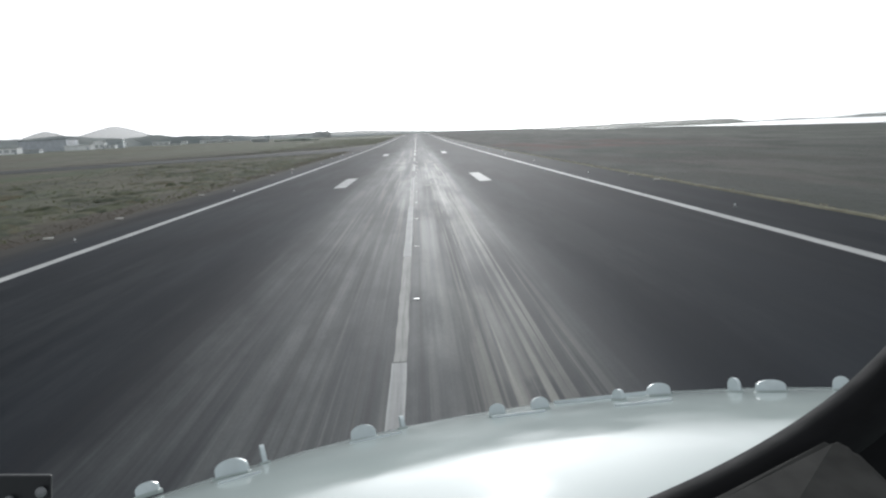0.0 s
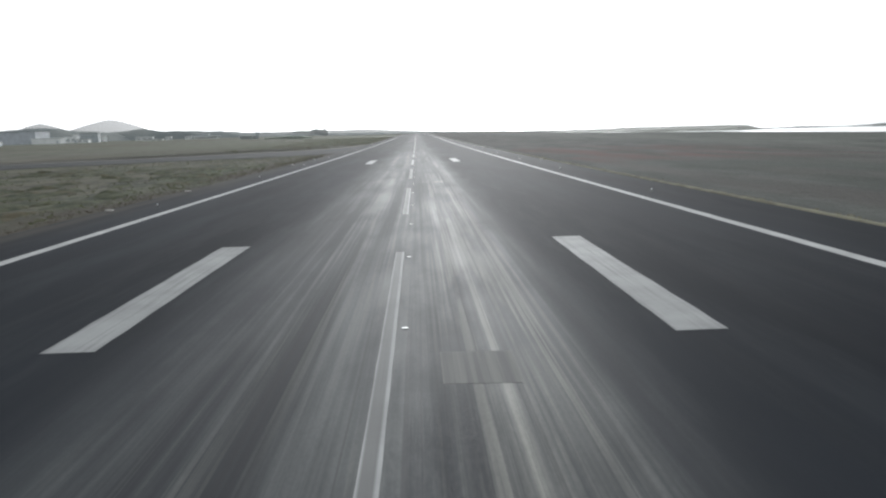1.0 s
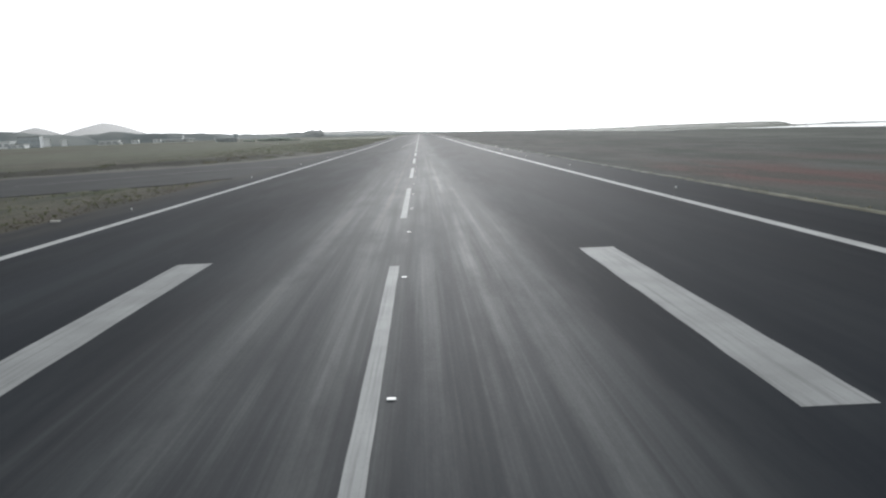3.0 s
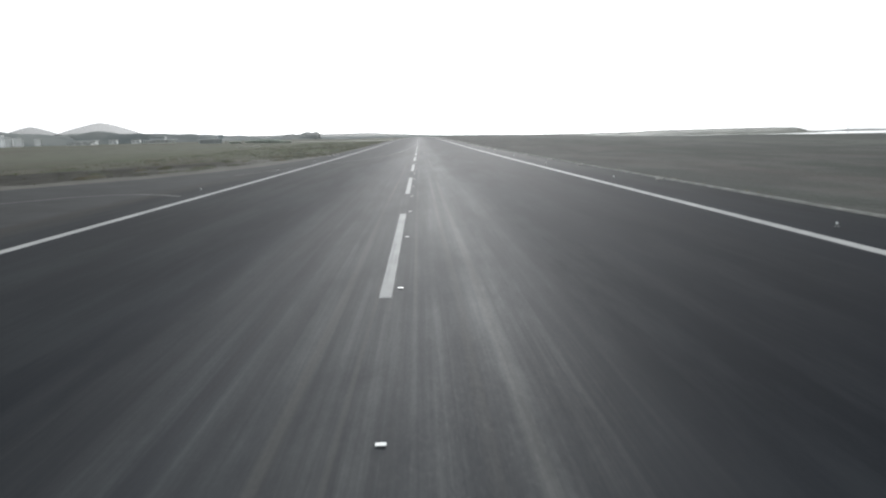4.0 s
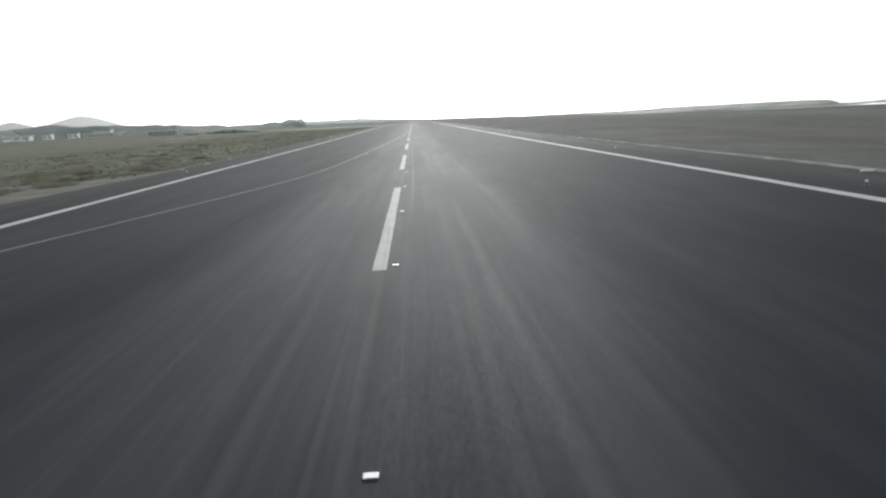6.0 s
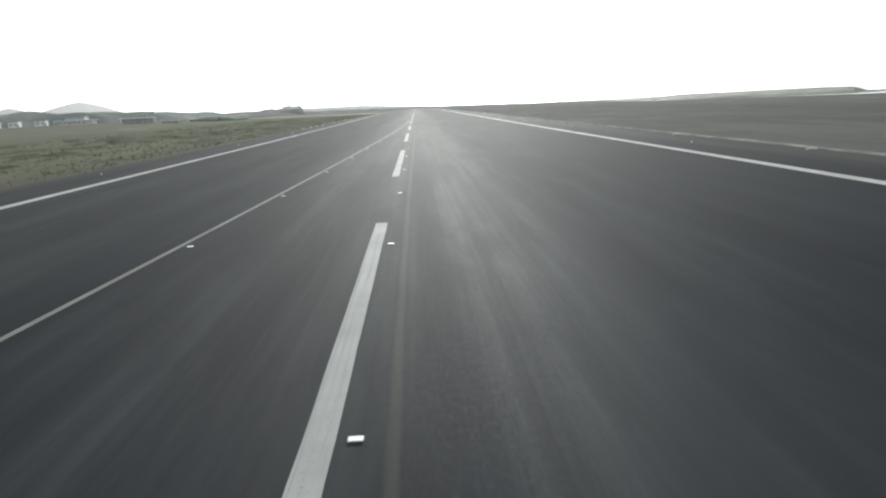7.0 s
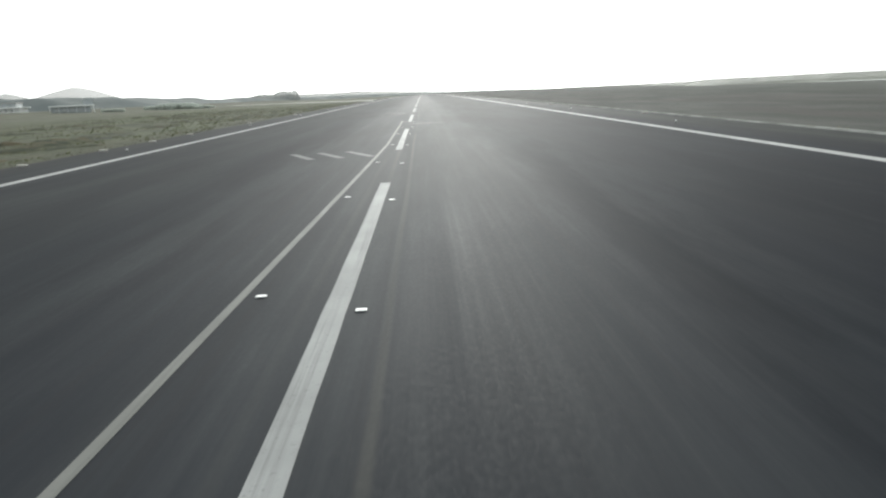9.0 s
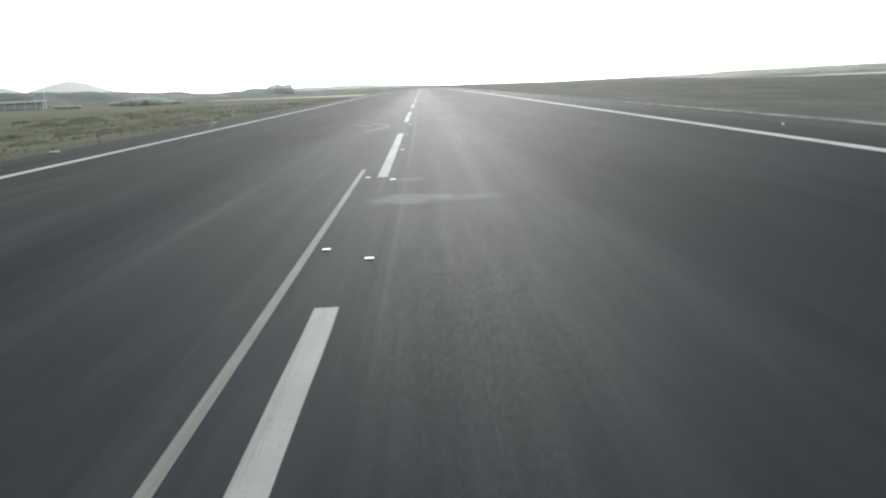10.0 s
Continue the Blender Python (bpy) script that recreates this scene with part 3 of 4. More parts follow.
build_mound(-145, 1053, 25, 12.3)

# ---------------------------------------------------------------- runway and its paint
EDGE, PERIOD, DASH = 10.35, 23.0, 13.8
FAR_END = 1180.0
runway = mesh_object("runway", drape(slab([(-13.6, -320), (13.9, -320), (13.9, FAR_END), (-13.6, FAR_END)], -0.3, 0.0)), ASPHALT)
tagged(runway, "dark asphalt runway streaked with pale tyre marks", "runway", kind="structure")

# the turn-off leaves the runway backwards at an angle, with a bare dusty shoulder along its far side
FAR_SIDE = [(-13.603, 240), (-14.5, 217), (-15.6, 204), (-17.6, 193.5), (-20.5, 184), (-26, 174), (-50, 145), (-84, 116)]
NEAR_SIDE = [(-84, 88), (-55, 112), (-34, 129), (-25.6, 133.6), (-16.2, 141), (-13.603, 147)]
DUST_SIDE = [(-86, 119), (-51.5, 148.5), (-28, 178.5), (-23, 188.5), (-20.6, 201), (-18.2, 217), (-15.8, 231), (-13.603, 246)]
TURN_OFF = FAR_SIDE + NEAR_SIDE
BARE = DUST_SIDE + NEAR_SIDE[::-1]
taxi = mesh_object("taxiway", drape(slab(TURN_OFF, -0.3, -0.004)), TAXI)
tagged(taxi, "dark grey asphalt turn-off joining the runway", "taxiway", kind="structure")
shoulder = mesh_object("shoulder", drape(slab(FAR_SIDE[::-1] + DUST_SIDE[::-1], -0.3, -0.02)), DUST)
tagged(shoulder, "bare pale dust shoulder beside the turn-off", "shoulder", kind="structure")

# far taxiway: pale dust, lightened further by haze put into the colour
taxi = mesh_object("taxiway", drape(slab([(-13.603, 540), (-112, 716), (-112, 690), (-13.603, 506)], -0.3, 0.03)), plain("pale_taxiway", (0.46, 0.45, 0.41), 0.9, spec=0.15, vary=0.25, scale=0.3, local=False))
tagged(taxi, "pale dusty taxiway in haze, leaving the runway at an angle", "taxiway", kind="structure")


def stripe_mesh(name, w, l, material, ragged=0.0, y0=None):
    """A painted bar 4 mm thick with slightly uneven edges; bent to the sag where it starts at y0."""
    rng = random.Random(int(w * 1000 + l))
    n = max(2, int(l / 0.6))
    bm, rows = bmesh.new(), []
    for i in range(n + 1):
        y = l * i / n
        z = 0.0 if y0 is None else rise(y0 + y)
        a, b = -w / 2 + rng.uniform(-ragged, ragged), w / 2 + rng.uniform(-ragged, ragged)
        rows.append([bm.verts.new(p) for p in ((a, y, z), (b, y, z), (b, y, z + 0.004), (a, y, z + 0.004))])
    for p, q in zip(rows, rows[1:]):
        for i in range(4):
            j = (i + 1) % 4
            bm.faces.new((p[i], p[j], q[j], q[i]))
    bm.faces.new(rows[0])
    bm.faces.new(rows[-1][::-1])
    bmesh.ops.recalc_face_normals(bm, faces=bm.faces)
    me = bpy.data.meshes.new(name)
    bm.to_mesh(me)
    bm.free()
    me.materials.append(material)
    return me


def laid(x, y, z, length):
    """The pose of a bar on the runway, tilted to its slope."""
    return pose(x, y, z + rise(y), fall(y, length))


dash_mesh = stripe_mesh("centreline_stripe", 0.215, DASH, make_centre_paint(), 0.004)
for k in range(-8, 46):
    share("centreline_stripe", dash_mesh, runway, laid(0, k * PERIOD, 0, DASH))
FADED = make_paint("faded_line_paint", (0.26, 0.26, 0.25), 1.0)
ghost_mesh = stripe_mesh("faded_stripe", 0.20, 9.1, FADED, 0.012)
for k in range(-2, 1):
    share("faded_stripe", ghost_mesh, runway, laid(0.01, k * PERIOD + 13.85, -0.001, 9.1))
bar_mesh = stripe_mesh("touchdown_bar", 0.80, 10.3, BAR_WHITE, 0.012)
for y in (28.4, 96.9):
    for x in (-4.68, 4.70):
        share("touchdown_bar", bar_mesh, runway, laid(x, y, 0, 10.3))
for k in range(-2, 8):
    edge_mesh = stripe_mesh("edge_line", 0.36, 150.0, WHITE, 0.006, k * 150.0 - 20)
    for side in (-1, 1):
        share("edge_line", edge_mesh, runway, pose(side * EDGE, k * 150.0 - 20, 0))


def bar_between(name, a, b, w, material, parent):
    """A painted bar whose ends are cut square across the runway."""
    bm = slab([(a[0] - w / 2, a[1]), (a[0] + w / 2, a[1]), (b[0] + w / 2, b[1]), (b[0] - w / 2, b[1])], 0.0, 0.004)
    return part(name, drape(bm), material, parent)


for x in (-2.60, -1.68, -0.74):
    bar_between("slanted_bar", (x, 319.8), (x - 1.0, 322.3), 0.25, WHITE_WORN, runway)
for x in (-1.62, -0.72):
    bar_between("slanted_bar", (x, 365.4), (x - 0.95, 367.8), 0.20, WHITE_WORN, runway)
bar_between("slanted_bar", (-1.60, 361.2), (-0.70, 364.1), 0.20, WHITE_WORN, runway)


def make_patch():
    """Newer asphalt, already streaked along the runway by tyres."""
    m = Nodes("repair_asphalt", 0.78, spec=0.16)
    streak = m.noise(1.0, (9.0, 0.10, 1), detail=6, rough=0.66, shift=(3, 1, 0))
    m.colour(m.mix(m.span(streak, 0.36, 0.64), (0.100, 0.101, 0.101), (0.175, 0.173, 0.164)))
    m.bump(m.noise(38.0, detail=3), 0.35, 0.006)
    return m.mat


PATCH = make_patch()
for x0, x1, y0, y1 in ((0.75, 1.72, 26.4, 27.7),):
    part("repair_patch", drape(slab([(x0, y0), (x1, y0 - 0.05), (x1 + 0.03, y1), (x0, y1 + 0.04)], -0.002, 0.002)), PATCH, runway)


def yellow_x(y):
    """The lead-off line: it leaves the centreline and swings out to the turn-off."""
    d = max(0.0, 325.0 - y)
    return -0.50 - 0.0195 * d - 0.00017 * d ** 2 - 0.0053 * min(max(0.0, d - 88), 16.0) ** 2 - 0.17 * max(0.0, d - 104)


def ribbon(name, pts, half, material, label):
    """A painted line along a row of points, lying on the asphalt."""
    right, left = [], []
    for i, (x, y) in enumerate(pts):
        a, b = pts[max(i - 1, 0)], pts[min(i + 1, len(pts) - 1)]
        d = Vector((b[0] - a[0], b[1] - a[1])).normalized()
        right.append((x - d.y * half, y + d.x * half))
        left.append((x + d.y * half, y - d.x * half))
    bm = bmesh.new()
    rows = [[bm.verts.new((*p, 0.0045 + rise(p[1]))) for p in line] for line in (right, left)]
    for i in range(len(pts) - 1):
        bm.faces.new((rows[0][i], rows[1][i], rows[1][i + 1], rows[0][i + 1]))
    bmesh.ops.recalc_face_normals(bm, faces=bm.faces)
    return part(name, bm, material, runway, label)


ribbon("lead_off_line", [(yellow_x(y), y) for y in [346.6, 335.0, 325.0] + [325 - 4.0 * k for k in range(1, 21)] + [245 - 2.5 * k for k in range(1, 25)]], 0.047, YELLOW, "dusty yellow lead-off line")
ribbon("turn_off_line", [(-30.0, 147.0), (-26.0, 152.6), (-23.2, 157.0), (-21.0, 160.4), (-19.4, 163.0), (-17.8, 165.3), (-16.2, 166.3), (-14.6, 166.2), (-13.0, 165.2), (-11.6, 163.8)], 0.10, FADED, "faded pale line on the turn-off")


# ---------------------------------------------------------------- lights along the runway
def build_inset_light():
    """A low steel dish with a pale lens, bolted flush into the asphalt."""
    ob = empty("inset_light", 0.24, 1.68, rise(1.68))
    bm = bmesh.new()
    bmesh.ops.create_cone(bm, cap_ends=True, segments=18, radius1=0.058, radius2=0.050, depth=0.008)
    bmesh.ops.translate(bm, vec=(0, 0, 0.004), verts=bm.verts)
    part("dish", bm, TRAY, ob)
    part("lens", box(-0.050, 0.050, -0.042, 0.030, 0.004, 0.014, 0.003), LAMP, ob, "pale frosted lens")
    return tagged(ob, "flush steel centreline light set in the asphalt", "runway light", "inset centreline lights")


inset = build_inset_light()
for k in range(-3, 62):
    if k:
        copy_thing(inset, laid(0.24, 1.68 + 6.855 * k, 0, 0.1))
for k in range(16):
    y = 242.4 + 6.84 * k
    ob = copy_thing(inset, laid(yellow_x(y) + 0.20, y, 0, 0.1))
    tagged(ob, "flush steel light beside the yellow lead-off line", group="inset lead-off lights")


def build_edge_light():
    ob = empty("edge_light", -11.75, 7.0, rise(7.0))
    bm = bmesh.new()
    bmesh.ops.create_cone(bm, cap_ends=True, segments=14, radius1=0.07, radius2=0.07, depth=0.012)
    bmesh.ops.translate(bm, vec=(0, 0, 0.006), verts=bm.verts)
    part("base_plate", bm, STEEL, ob)
    bm = bmesh.new()
    bmesh.ops.create_cone(bm, cap_ends=True, segments=12, radius1=0.022, radius2=0.022, depth=0.05)
    bmesh.ops.translate(bm, vec=(0, 0, 0.037), verts=bm.verts)
    part("stem", bm, STEEL, ob)
    bm = bmesh.new()
    bmesh.ops.create_uvsphere(bm, u_segments=14, v_segments=8, radius=0.036)
    bmesh.ops.translate(bm, vec=(0, 0, 0.095), verts=bm.verts)
    part("globe", bm, LAMP, ob, "clear glass globe", True)
    return tagged(ob, "small elevated runway edge light with a pale globe", "runway light", "runway edge lights")


edge_light = build_edge_light()
for k in range(-2, 30):
    for x in (-11.75, 11.70):
        if k or x > 0:
            copy_thing(edge_light, pose(x, 7.0 + 23.0 * k, rise(7.0 + 23.0 * k)))


def build_marker():
    ob = mesh_object("edge_marker", box(-0.17, 0.17, -0.09, 0.09, 0.0, 0.07, 0.02, 2), STONE)
    ob.matrix_basis = pose(-13.3, 8.3, rise(8.3) - 0.001, 0, 0, 7)
    return tagged(ob, "small whitewashed concrete marker at the asphalt's edge", "edge marker", "edge markers")


marker = build_marker()
for i, y in enumerate((14.9, 28.0, 51.3, 62.8, 101.0, 118.5, 241.0, 246.7, 252.9, 323.5, 330.3, 336.4, 342.8, 358.7, 381.0)):
    copy_thing(marker, pose(-13.3, y, rise(y) - 0.001, 0, 0, (i * 37) % 23 - 11))
for i, y in enumerate((21.7, 26.7, 96.4, 165.8, 186.1, 199.9, 217.1, 254.4, 267.2, 294.8, 308.1, 340.0, 372.0)):
    copy_thing(marker, pose(13.62, y, rise(y) - 0.001, 0, 0, (i * 29) % 19 - 9))


# ---------------------------------------------------------------- plants
def build_verge_strip(x0, x1, y0, y1, material, label):
    """A low uneven mat of dead grass."""
    rows = int((y1 - y0) / 1.2)
    verts, faces = [], []
    for k in range(rows + 1):
        y = y0 + (y1 - y0) * k / rows
        w = 0.10 * noise.noise(Vector((y * 0.21, x0, 2))) + 0.06 * noise.noise(Vector((y * 0.9, x0, 4)))
        h = 0.035 + 0.02 * noise.noise(Vector((y * 0.5, 1, x0)))
        z = rise(y)
        verts += [(x0 + 0.3 * w, y, z - 0.06), (x0 + 0.08 + w * 0.3, y, z + h), (x1 - 0.1 + w, y, z + h * 0.9), (x1 + w, y, z - 0.06)]
    for k in range(rows):
        for i in range(3):
            a = k * 4 + i
            faces.append((a, a + 1, a + 5, a + 4))
    tagged(from_arrays("verge_mat", verts, faces, material, True), label, "grass", kind="stuff")


DEAD = Nodes("dead_grass", 0.95, spec=0.1)
FADE = DEAD.span(DEAD.axis("Y"), 90.0, 160.0)
DEAD.colour(DEAD.mix(FADE, DEAD.mix(DEAD.span(DEAD.noise(2.0, (1, 0.3, 1), detail=6), 0.35, 0.65), (0.135, 0.128, 0.088), (0.235, 0.225, 0.165)), DEAD.mix(DEAD.span(DEAD.noise(2.0, (1, 0.3, 1), detail=6), 0.35, 0.65), (0.165, 0.17, 0.16), (0.32, 0.325, 0.31))))
DEAD.bump(DEAD.noise(30.0), 0.8, 0.03)
build_verge_strip(13.92, 14.35, -60, 900, DEAD.mat, "pale dead grass mat at the runway's edge")

def blades(name, spots, material, size, count, lean, label, category):
    """Clumps of thin leaning blades, rooted on the ground, all in one mesh."""
    rng = np.random.default_rng(len(spots))
    verts, faces = [], []
    for x, y, k in spots:
        z = land(x, y)
        for _ in range(count):
            a, r = rng.uniform(0, 6.283), rng.uniform(0, size * k)
            bx, by = x + math.cos(a) * r, y + math.sin(a) * r
            h = size * k * rng.uniform(0.5, 1.2)
            w = size * k * rng.uniform(0.10, 0.22)
            t = rng.uniform(0, 6.283)
            lx, ly = rng.uniform(-lean, lean) * h, rng.uniform(-lean, lean) * h
            i = len(verts)
            verts += [(bx - math.cos(t) * w, by - math.sin(t) * w, z - 0.01), (bx + math.cos(t) * w, by + math.sin(t) * w, z - 0.01),
                      (bx + lx * 0.5 + math.cos(t) * w * 0.8, by + ly * 0.5 + math.sin(t) * w * 0.8, z + h * 0.6), (bx + lx, by + ly, z + h)]
            faces += [(i, i + 1, i + 2), (i, i + 2, i + 3)]
    ob = from_arrays(name, verts, faces, material)
    tagged(ob, label, category, kind="stuff")


def build_scrub():
    """Low spreading mats of scrub, a few metres across, with blades standing out of them."""
    rng = random.Random(5)
    verts, faces, spots, n = [], [], [], 10
    made = 0
    while made < 480:
        x, y = -16.6 - rng.random() ** 1.4 * 26, -25 + 470 * rng.random() ** 1.3
        if inside(x, y, BARE) or noise.noise(Vector((x * 0.10, y * 0.030, 4))) < -0.12:
            continue
        made += 1
        wide, long, high = rng.uniform(0.35, 1.3), rng.uniform(0.8, 3.4), rng.uniform(0.07, 0.22)
        wide = min(wide, -15.4 - x)
        base, seed = len(verts), rng.uniform(0, 90)
        for j in range(n + 1):
            for i in range(n + 1):
                u, v = i / n * 2 - 1, j / n * 2 - 1
                px, py = x + u * wide, y + v * long
                r = math.hypot(u, v) + 0.45 * noise.noise(Vector((u * 1.6 + seed, v * 1.6, 1)))
                bump = max(0.0, 1 - r * r) * (1 + 0.7 * noise.noise(Vector((px * 3, py * 3, 2))))
                verts.append((px, py, land(px, py) - 0.05 + (high + 0.05) * max(0.0, bump) ** 0.8))
                if bump > 0.35 and rng.random() < 0.12:
                    spots.append((px, py, rng.uniform(0.5, 1.0), high * bump))
        for j in range(n):
            for i in range(n):
                k = base + j * (n + 1) + i
                faces.append((k, k + 1, k + n + 2, k + n + 1))
    m = Nodes("scrub_mat", 0.95, spec=0.1)
    col = m.mix(m.span(m.noise(1.6, (1, 0.6, 1), detail=6), 0.36, 0.64), (0.050, 0.056, 0.039), (0.095, 0.100, 0.064))
    m.colour(m.mix(m.span(m.noise(0.4, detail=3, shift=(3, 3, 3)), 0.52, 0.66, 0.0, 0.7), col, (0.098, 0.078, 0.048)))
    m.bump(m.noise(9.0, detail=5), 0.8, 0.06)
    tagged(from_arrays("scrub_mat", verts, faces, m.mat, True), "low dark green scrub mats on the dry ground", "scrub", kind="stuff")
    blades("scrub", [q[:3] for q in spots], SCRUB, 0.13, 9, 1.3, "dry green scrub sprigs on the open ground", "scrub")


rng = random.Random(5)
build_scrub()

verge = []
for k in range(5500):
    y = rng.uniform(-30, 130) if k < 2800 else rng.uniform(130, 620)
    verge.append((14.05 + abs(rng.gauss(0, 0.22)), y, rng.uniform(0.5, 1.3)))
blades("verge_grass", verge, TUFT, 0.07, 10, 0.9, "yellowed dry grass along the asphalt's edge", "grass")
field = []
for k in range(15000):
    x, y = -14.6 - rng.random() ** 1.5 * 34, rng.uniform(-25, 470)
    if inside(x, y, BARE):
        continue
    if noise.noise(Vector((x * 0.22, y * 0.09, 9))) > -0.25:
        field.append((x, y, rng.uniform(0.5, 1.3)))
FIELD = make_leaf("field_grass_blade", (0.080, 0.093, 0.052), (0.178, 0.180, 0.112))
blades("field_grass", field, FIELD, 0.10, 7, 1.3, "short dry olive grass over the open field", "grass")
left_verge = []
for k in range(9000):
    y = rng.uniform(-30, 560)
    if 138 < y < 250 or y > 250 and k % 4:
        continue
    left_verge.append((-13.75 - abs(rng.gauss(0, 1.1)), y, rng.uniform(0.5, 1.4)))
blades("brown_grass", left_verge, BROWN, 0.040, 11, 0.9, "brown withered grass beside the runway", "grass")


# ---------------------------------------------------------------- airport buildings
def building(name, x, y, w, d, h, turn, wall, roof, label, windows=4, floors=1, over=0.25, door=True):
    """A flat-roofed block; its front looks along -y before it is turned."""
    ob = empty(name, x, y, land(x, y), turn)
    h = h - land(x, y)
    part("wall", box(-w / 2, w / 2, -d / 2, d / 2, -0.2, h, 0.03), wall, ob)
    part("roof", box(-w / 2 - over, w / 2 + over, -d / 2 - over, d / 2 + over, h + 0.002, h + 0.35, 0.04), roof, ob, "flat roof slab with a shallow overhang")
    fh = h / floors
    for f in range(floors):
        for i in range(windows):
            wx = -w / 2 + w * (i + 0.5) / windows
            ww = w / windows * 0.32
            win = part("window", box(wx - ww, wx + ww, -d / 2 - 0.03, -d / 2 + 0.02, f * fh + fh * 0.38, f * fh + fh * 0.78), GLASS, ob)
            part("window_frame", box(wx - ww - 0.05, wx + ww + 0.05, -d / 2 - 0.05, -d / 2 - 0.001, f * fh + fh * 0.33, f * fh + fh * 0.38), STEEL, win)
    if door:
        part("door", box(w * 0.36, w * 0.36 + 0.9, -d / 2 - 0.04, -d / 2 + 0.01, 0.0, min(1.6, h * 0.5)), GREYWALL, ob)
    return tagged(ob, label, "building", "airport buildings")


building("hangar", -229, 458, 28, 20, 9.6, 4, BLUEWALL, DARKROOF, "large blue-grey clad hangar behind the terminal", 0, 1, 0.3)
building("shed", -204, 364, 10, 7, 5.2, 8, WALL, ROOF, "low pale service shed on the apron", 3)
building("shed", -193, 366, 7, 6, 3.8, 8, GREYWALL, ROOF, "small grey service shed on the apron", 2)
building("terminal", -199, 432, 15, 7, 5.3, 3, WALL, WALL, "long white flat-roofed terminal wing", 0, 1, 0.5)
building("terminal", -193.5, 448, 6, 6, 5.7, 6, WALL, WALL, "white terminal block with two dark windows", 2, 1, 0.5)
building("terminal", -187.5, 449, 6, 6, 4.4, 6, WALL, ROOF, "low white terminal annexe", 2, 1, 0.3)
building("office_building", -193, 470, 10, 6, 8.0, 10, GREYWALL, ROOF, "grey airport office over the terminal roofs", 4, 2)
building("storage_block", -183.6, 583, 4, 5, 5.2, 10, WALL, ROOF, "pale boxy storage block", 2)
building("storage_block", -165.2, 570, 4.4, 5, 5.0, 12, WALL, ROOF, "pale storage block beside the long canopy", 2)
building("warehouse", -208, 602, 12, 7, 5.2, 10, WALL, WALL, "long pale warehouse with a white flat roof", 3, 1, 0.6)
building("terminal", -235, 520, 12, 8, 5.6, 12, GREYWALL, ROOF, "grey clad airport building", 4, 1)
building("warehouse", -163, 600, 9, 7, 6.4, 8, GREYWALL, ROOF, "grey warehouse with a pale roof", 4)
building("house", -166, 500, 11, 6, 3.4, 5, WALL, ROOF, "low pale airport house", 3)


def fuel_tank(x, y, r, h):
    ob = empty("fuel_tank", x, y, land(x, y))
    h = h - land(x, y)
    bm = bmesh.new()
    bmesh.ops.create_cone(bm, cap_ends=True, segments=28, radius1=r, radius2=r, depth=h + 0.2)
    bmesh.ops.translate(bm, vec=(0, 0, h / 2 - 0.1), verts=bm.verts)
    part("shell", bm, WALL, ob)
    bm = bmesh.new()
    bmesh.ops.create_cone(bm, cap_ends=True, segments=28, radius1=r * 1.02, radius2=r * 0.1, depth=0.6)
    bmesh.ops.translate(bm, vec=(0, 0, h + 0.302), verts=bm.verts)
    part("roof", bm, ROOF, ob)
    part("ladder", box(r, r + 0.12, -0.25, 0.25, 0, h + 0.3), STEEL, ob)
    tagged(ob, "pale cylindrical fuel storage tank", "fuel tank", "fuel tanks")


for x, y, r, h in ((-261.5, 609, 4.0, 8.5), (-253.2, 608, 2.9, 8.0), (-240.4, 607, 2.1, 7.1)):
    fuel_tank(x, y, r, h)


def canopy_building(x, y, turn, long, high, tower, wall, label):
    """A long low building with a deep white fascia on columns; tower is how high a stair tower rises at its far end."""
    ob = empty("canopy_building", x, y, land(x, y), turn)
    a = long / 2
    part("wall", box(-a + 0.7, a - 1.2, -1.0, 3.0, -0.2, high - 0.45, 0.03), wall, ob)
    part("canopy", box(-a, a, -2.4, 3.3, high - 0.40, high, 0.05), FASCIA, ob, "deep white roof fascia")
    count = int(long / 2.6)
    for i in range(count + 1):
        px = -a + 0.2 + (long - 0.6) * i / count
        part("column", box(px, px + 0.16, -2.2, -2.04, -0.1, high - 0.40), WALL, ob)
    for i in range(count - 1):
        px = -a + 1.6 + (long - 4.2) * i / (count - 1)
        win = part("window", box(px, px + 1.2, -1.05, -0.99, 0.45, high - 0.75), GLASS, ob)
        part("window_frame", box(px - 0.05, px + 1.25, -1.08, -1.001, 0.38, 0.45), STEEL, win)
    if tower:
        part("stair_tower", box(a - 3.2, a - 0.4, -1.6, 1.6, high + 0.002, tower, 0.04), GREYWALL, ob)
        part("parapet", box(a - 3.3, a - 0.3, -1.7, 1.7, tower + 0.002, tower + 0.25, 0.04), FASCIA, ob)
    tagged(ob, label, "building", "airport buildings")


FASCIA = plain("white_fascia", (0.82, 0.84, 0.84), 0.7, vary=0.12, scale=0.6)
canopy_building(-118.2, 557, 25, 14.0, 2.4, 4.5, GREYWALL, "low grey building under a long white canopy with a stair tower")
canopy_building(-156.5, 584, -14, 20.0, 1.9, 0, WALL, "long pale building under a thin white canopy")


def build_barrier():
    """A low concrete barrier in short lengths."""
    ob = empty("concrete_barrier", -61, 396.7, land(-61, 396.7), 133.5)
    for i in range(5):
        part("block", box(-7.6 + i * 3.06, -4.6 + i * 3.06, -0.16, 0.16, -0.15, 0.30 + 0.01 * (i % 2), 0.03), STONE, ob)
    tagged(ob, "low whitewashed concrete barrier on the grass", "barrier")


build_barrier()

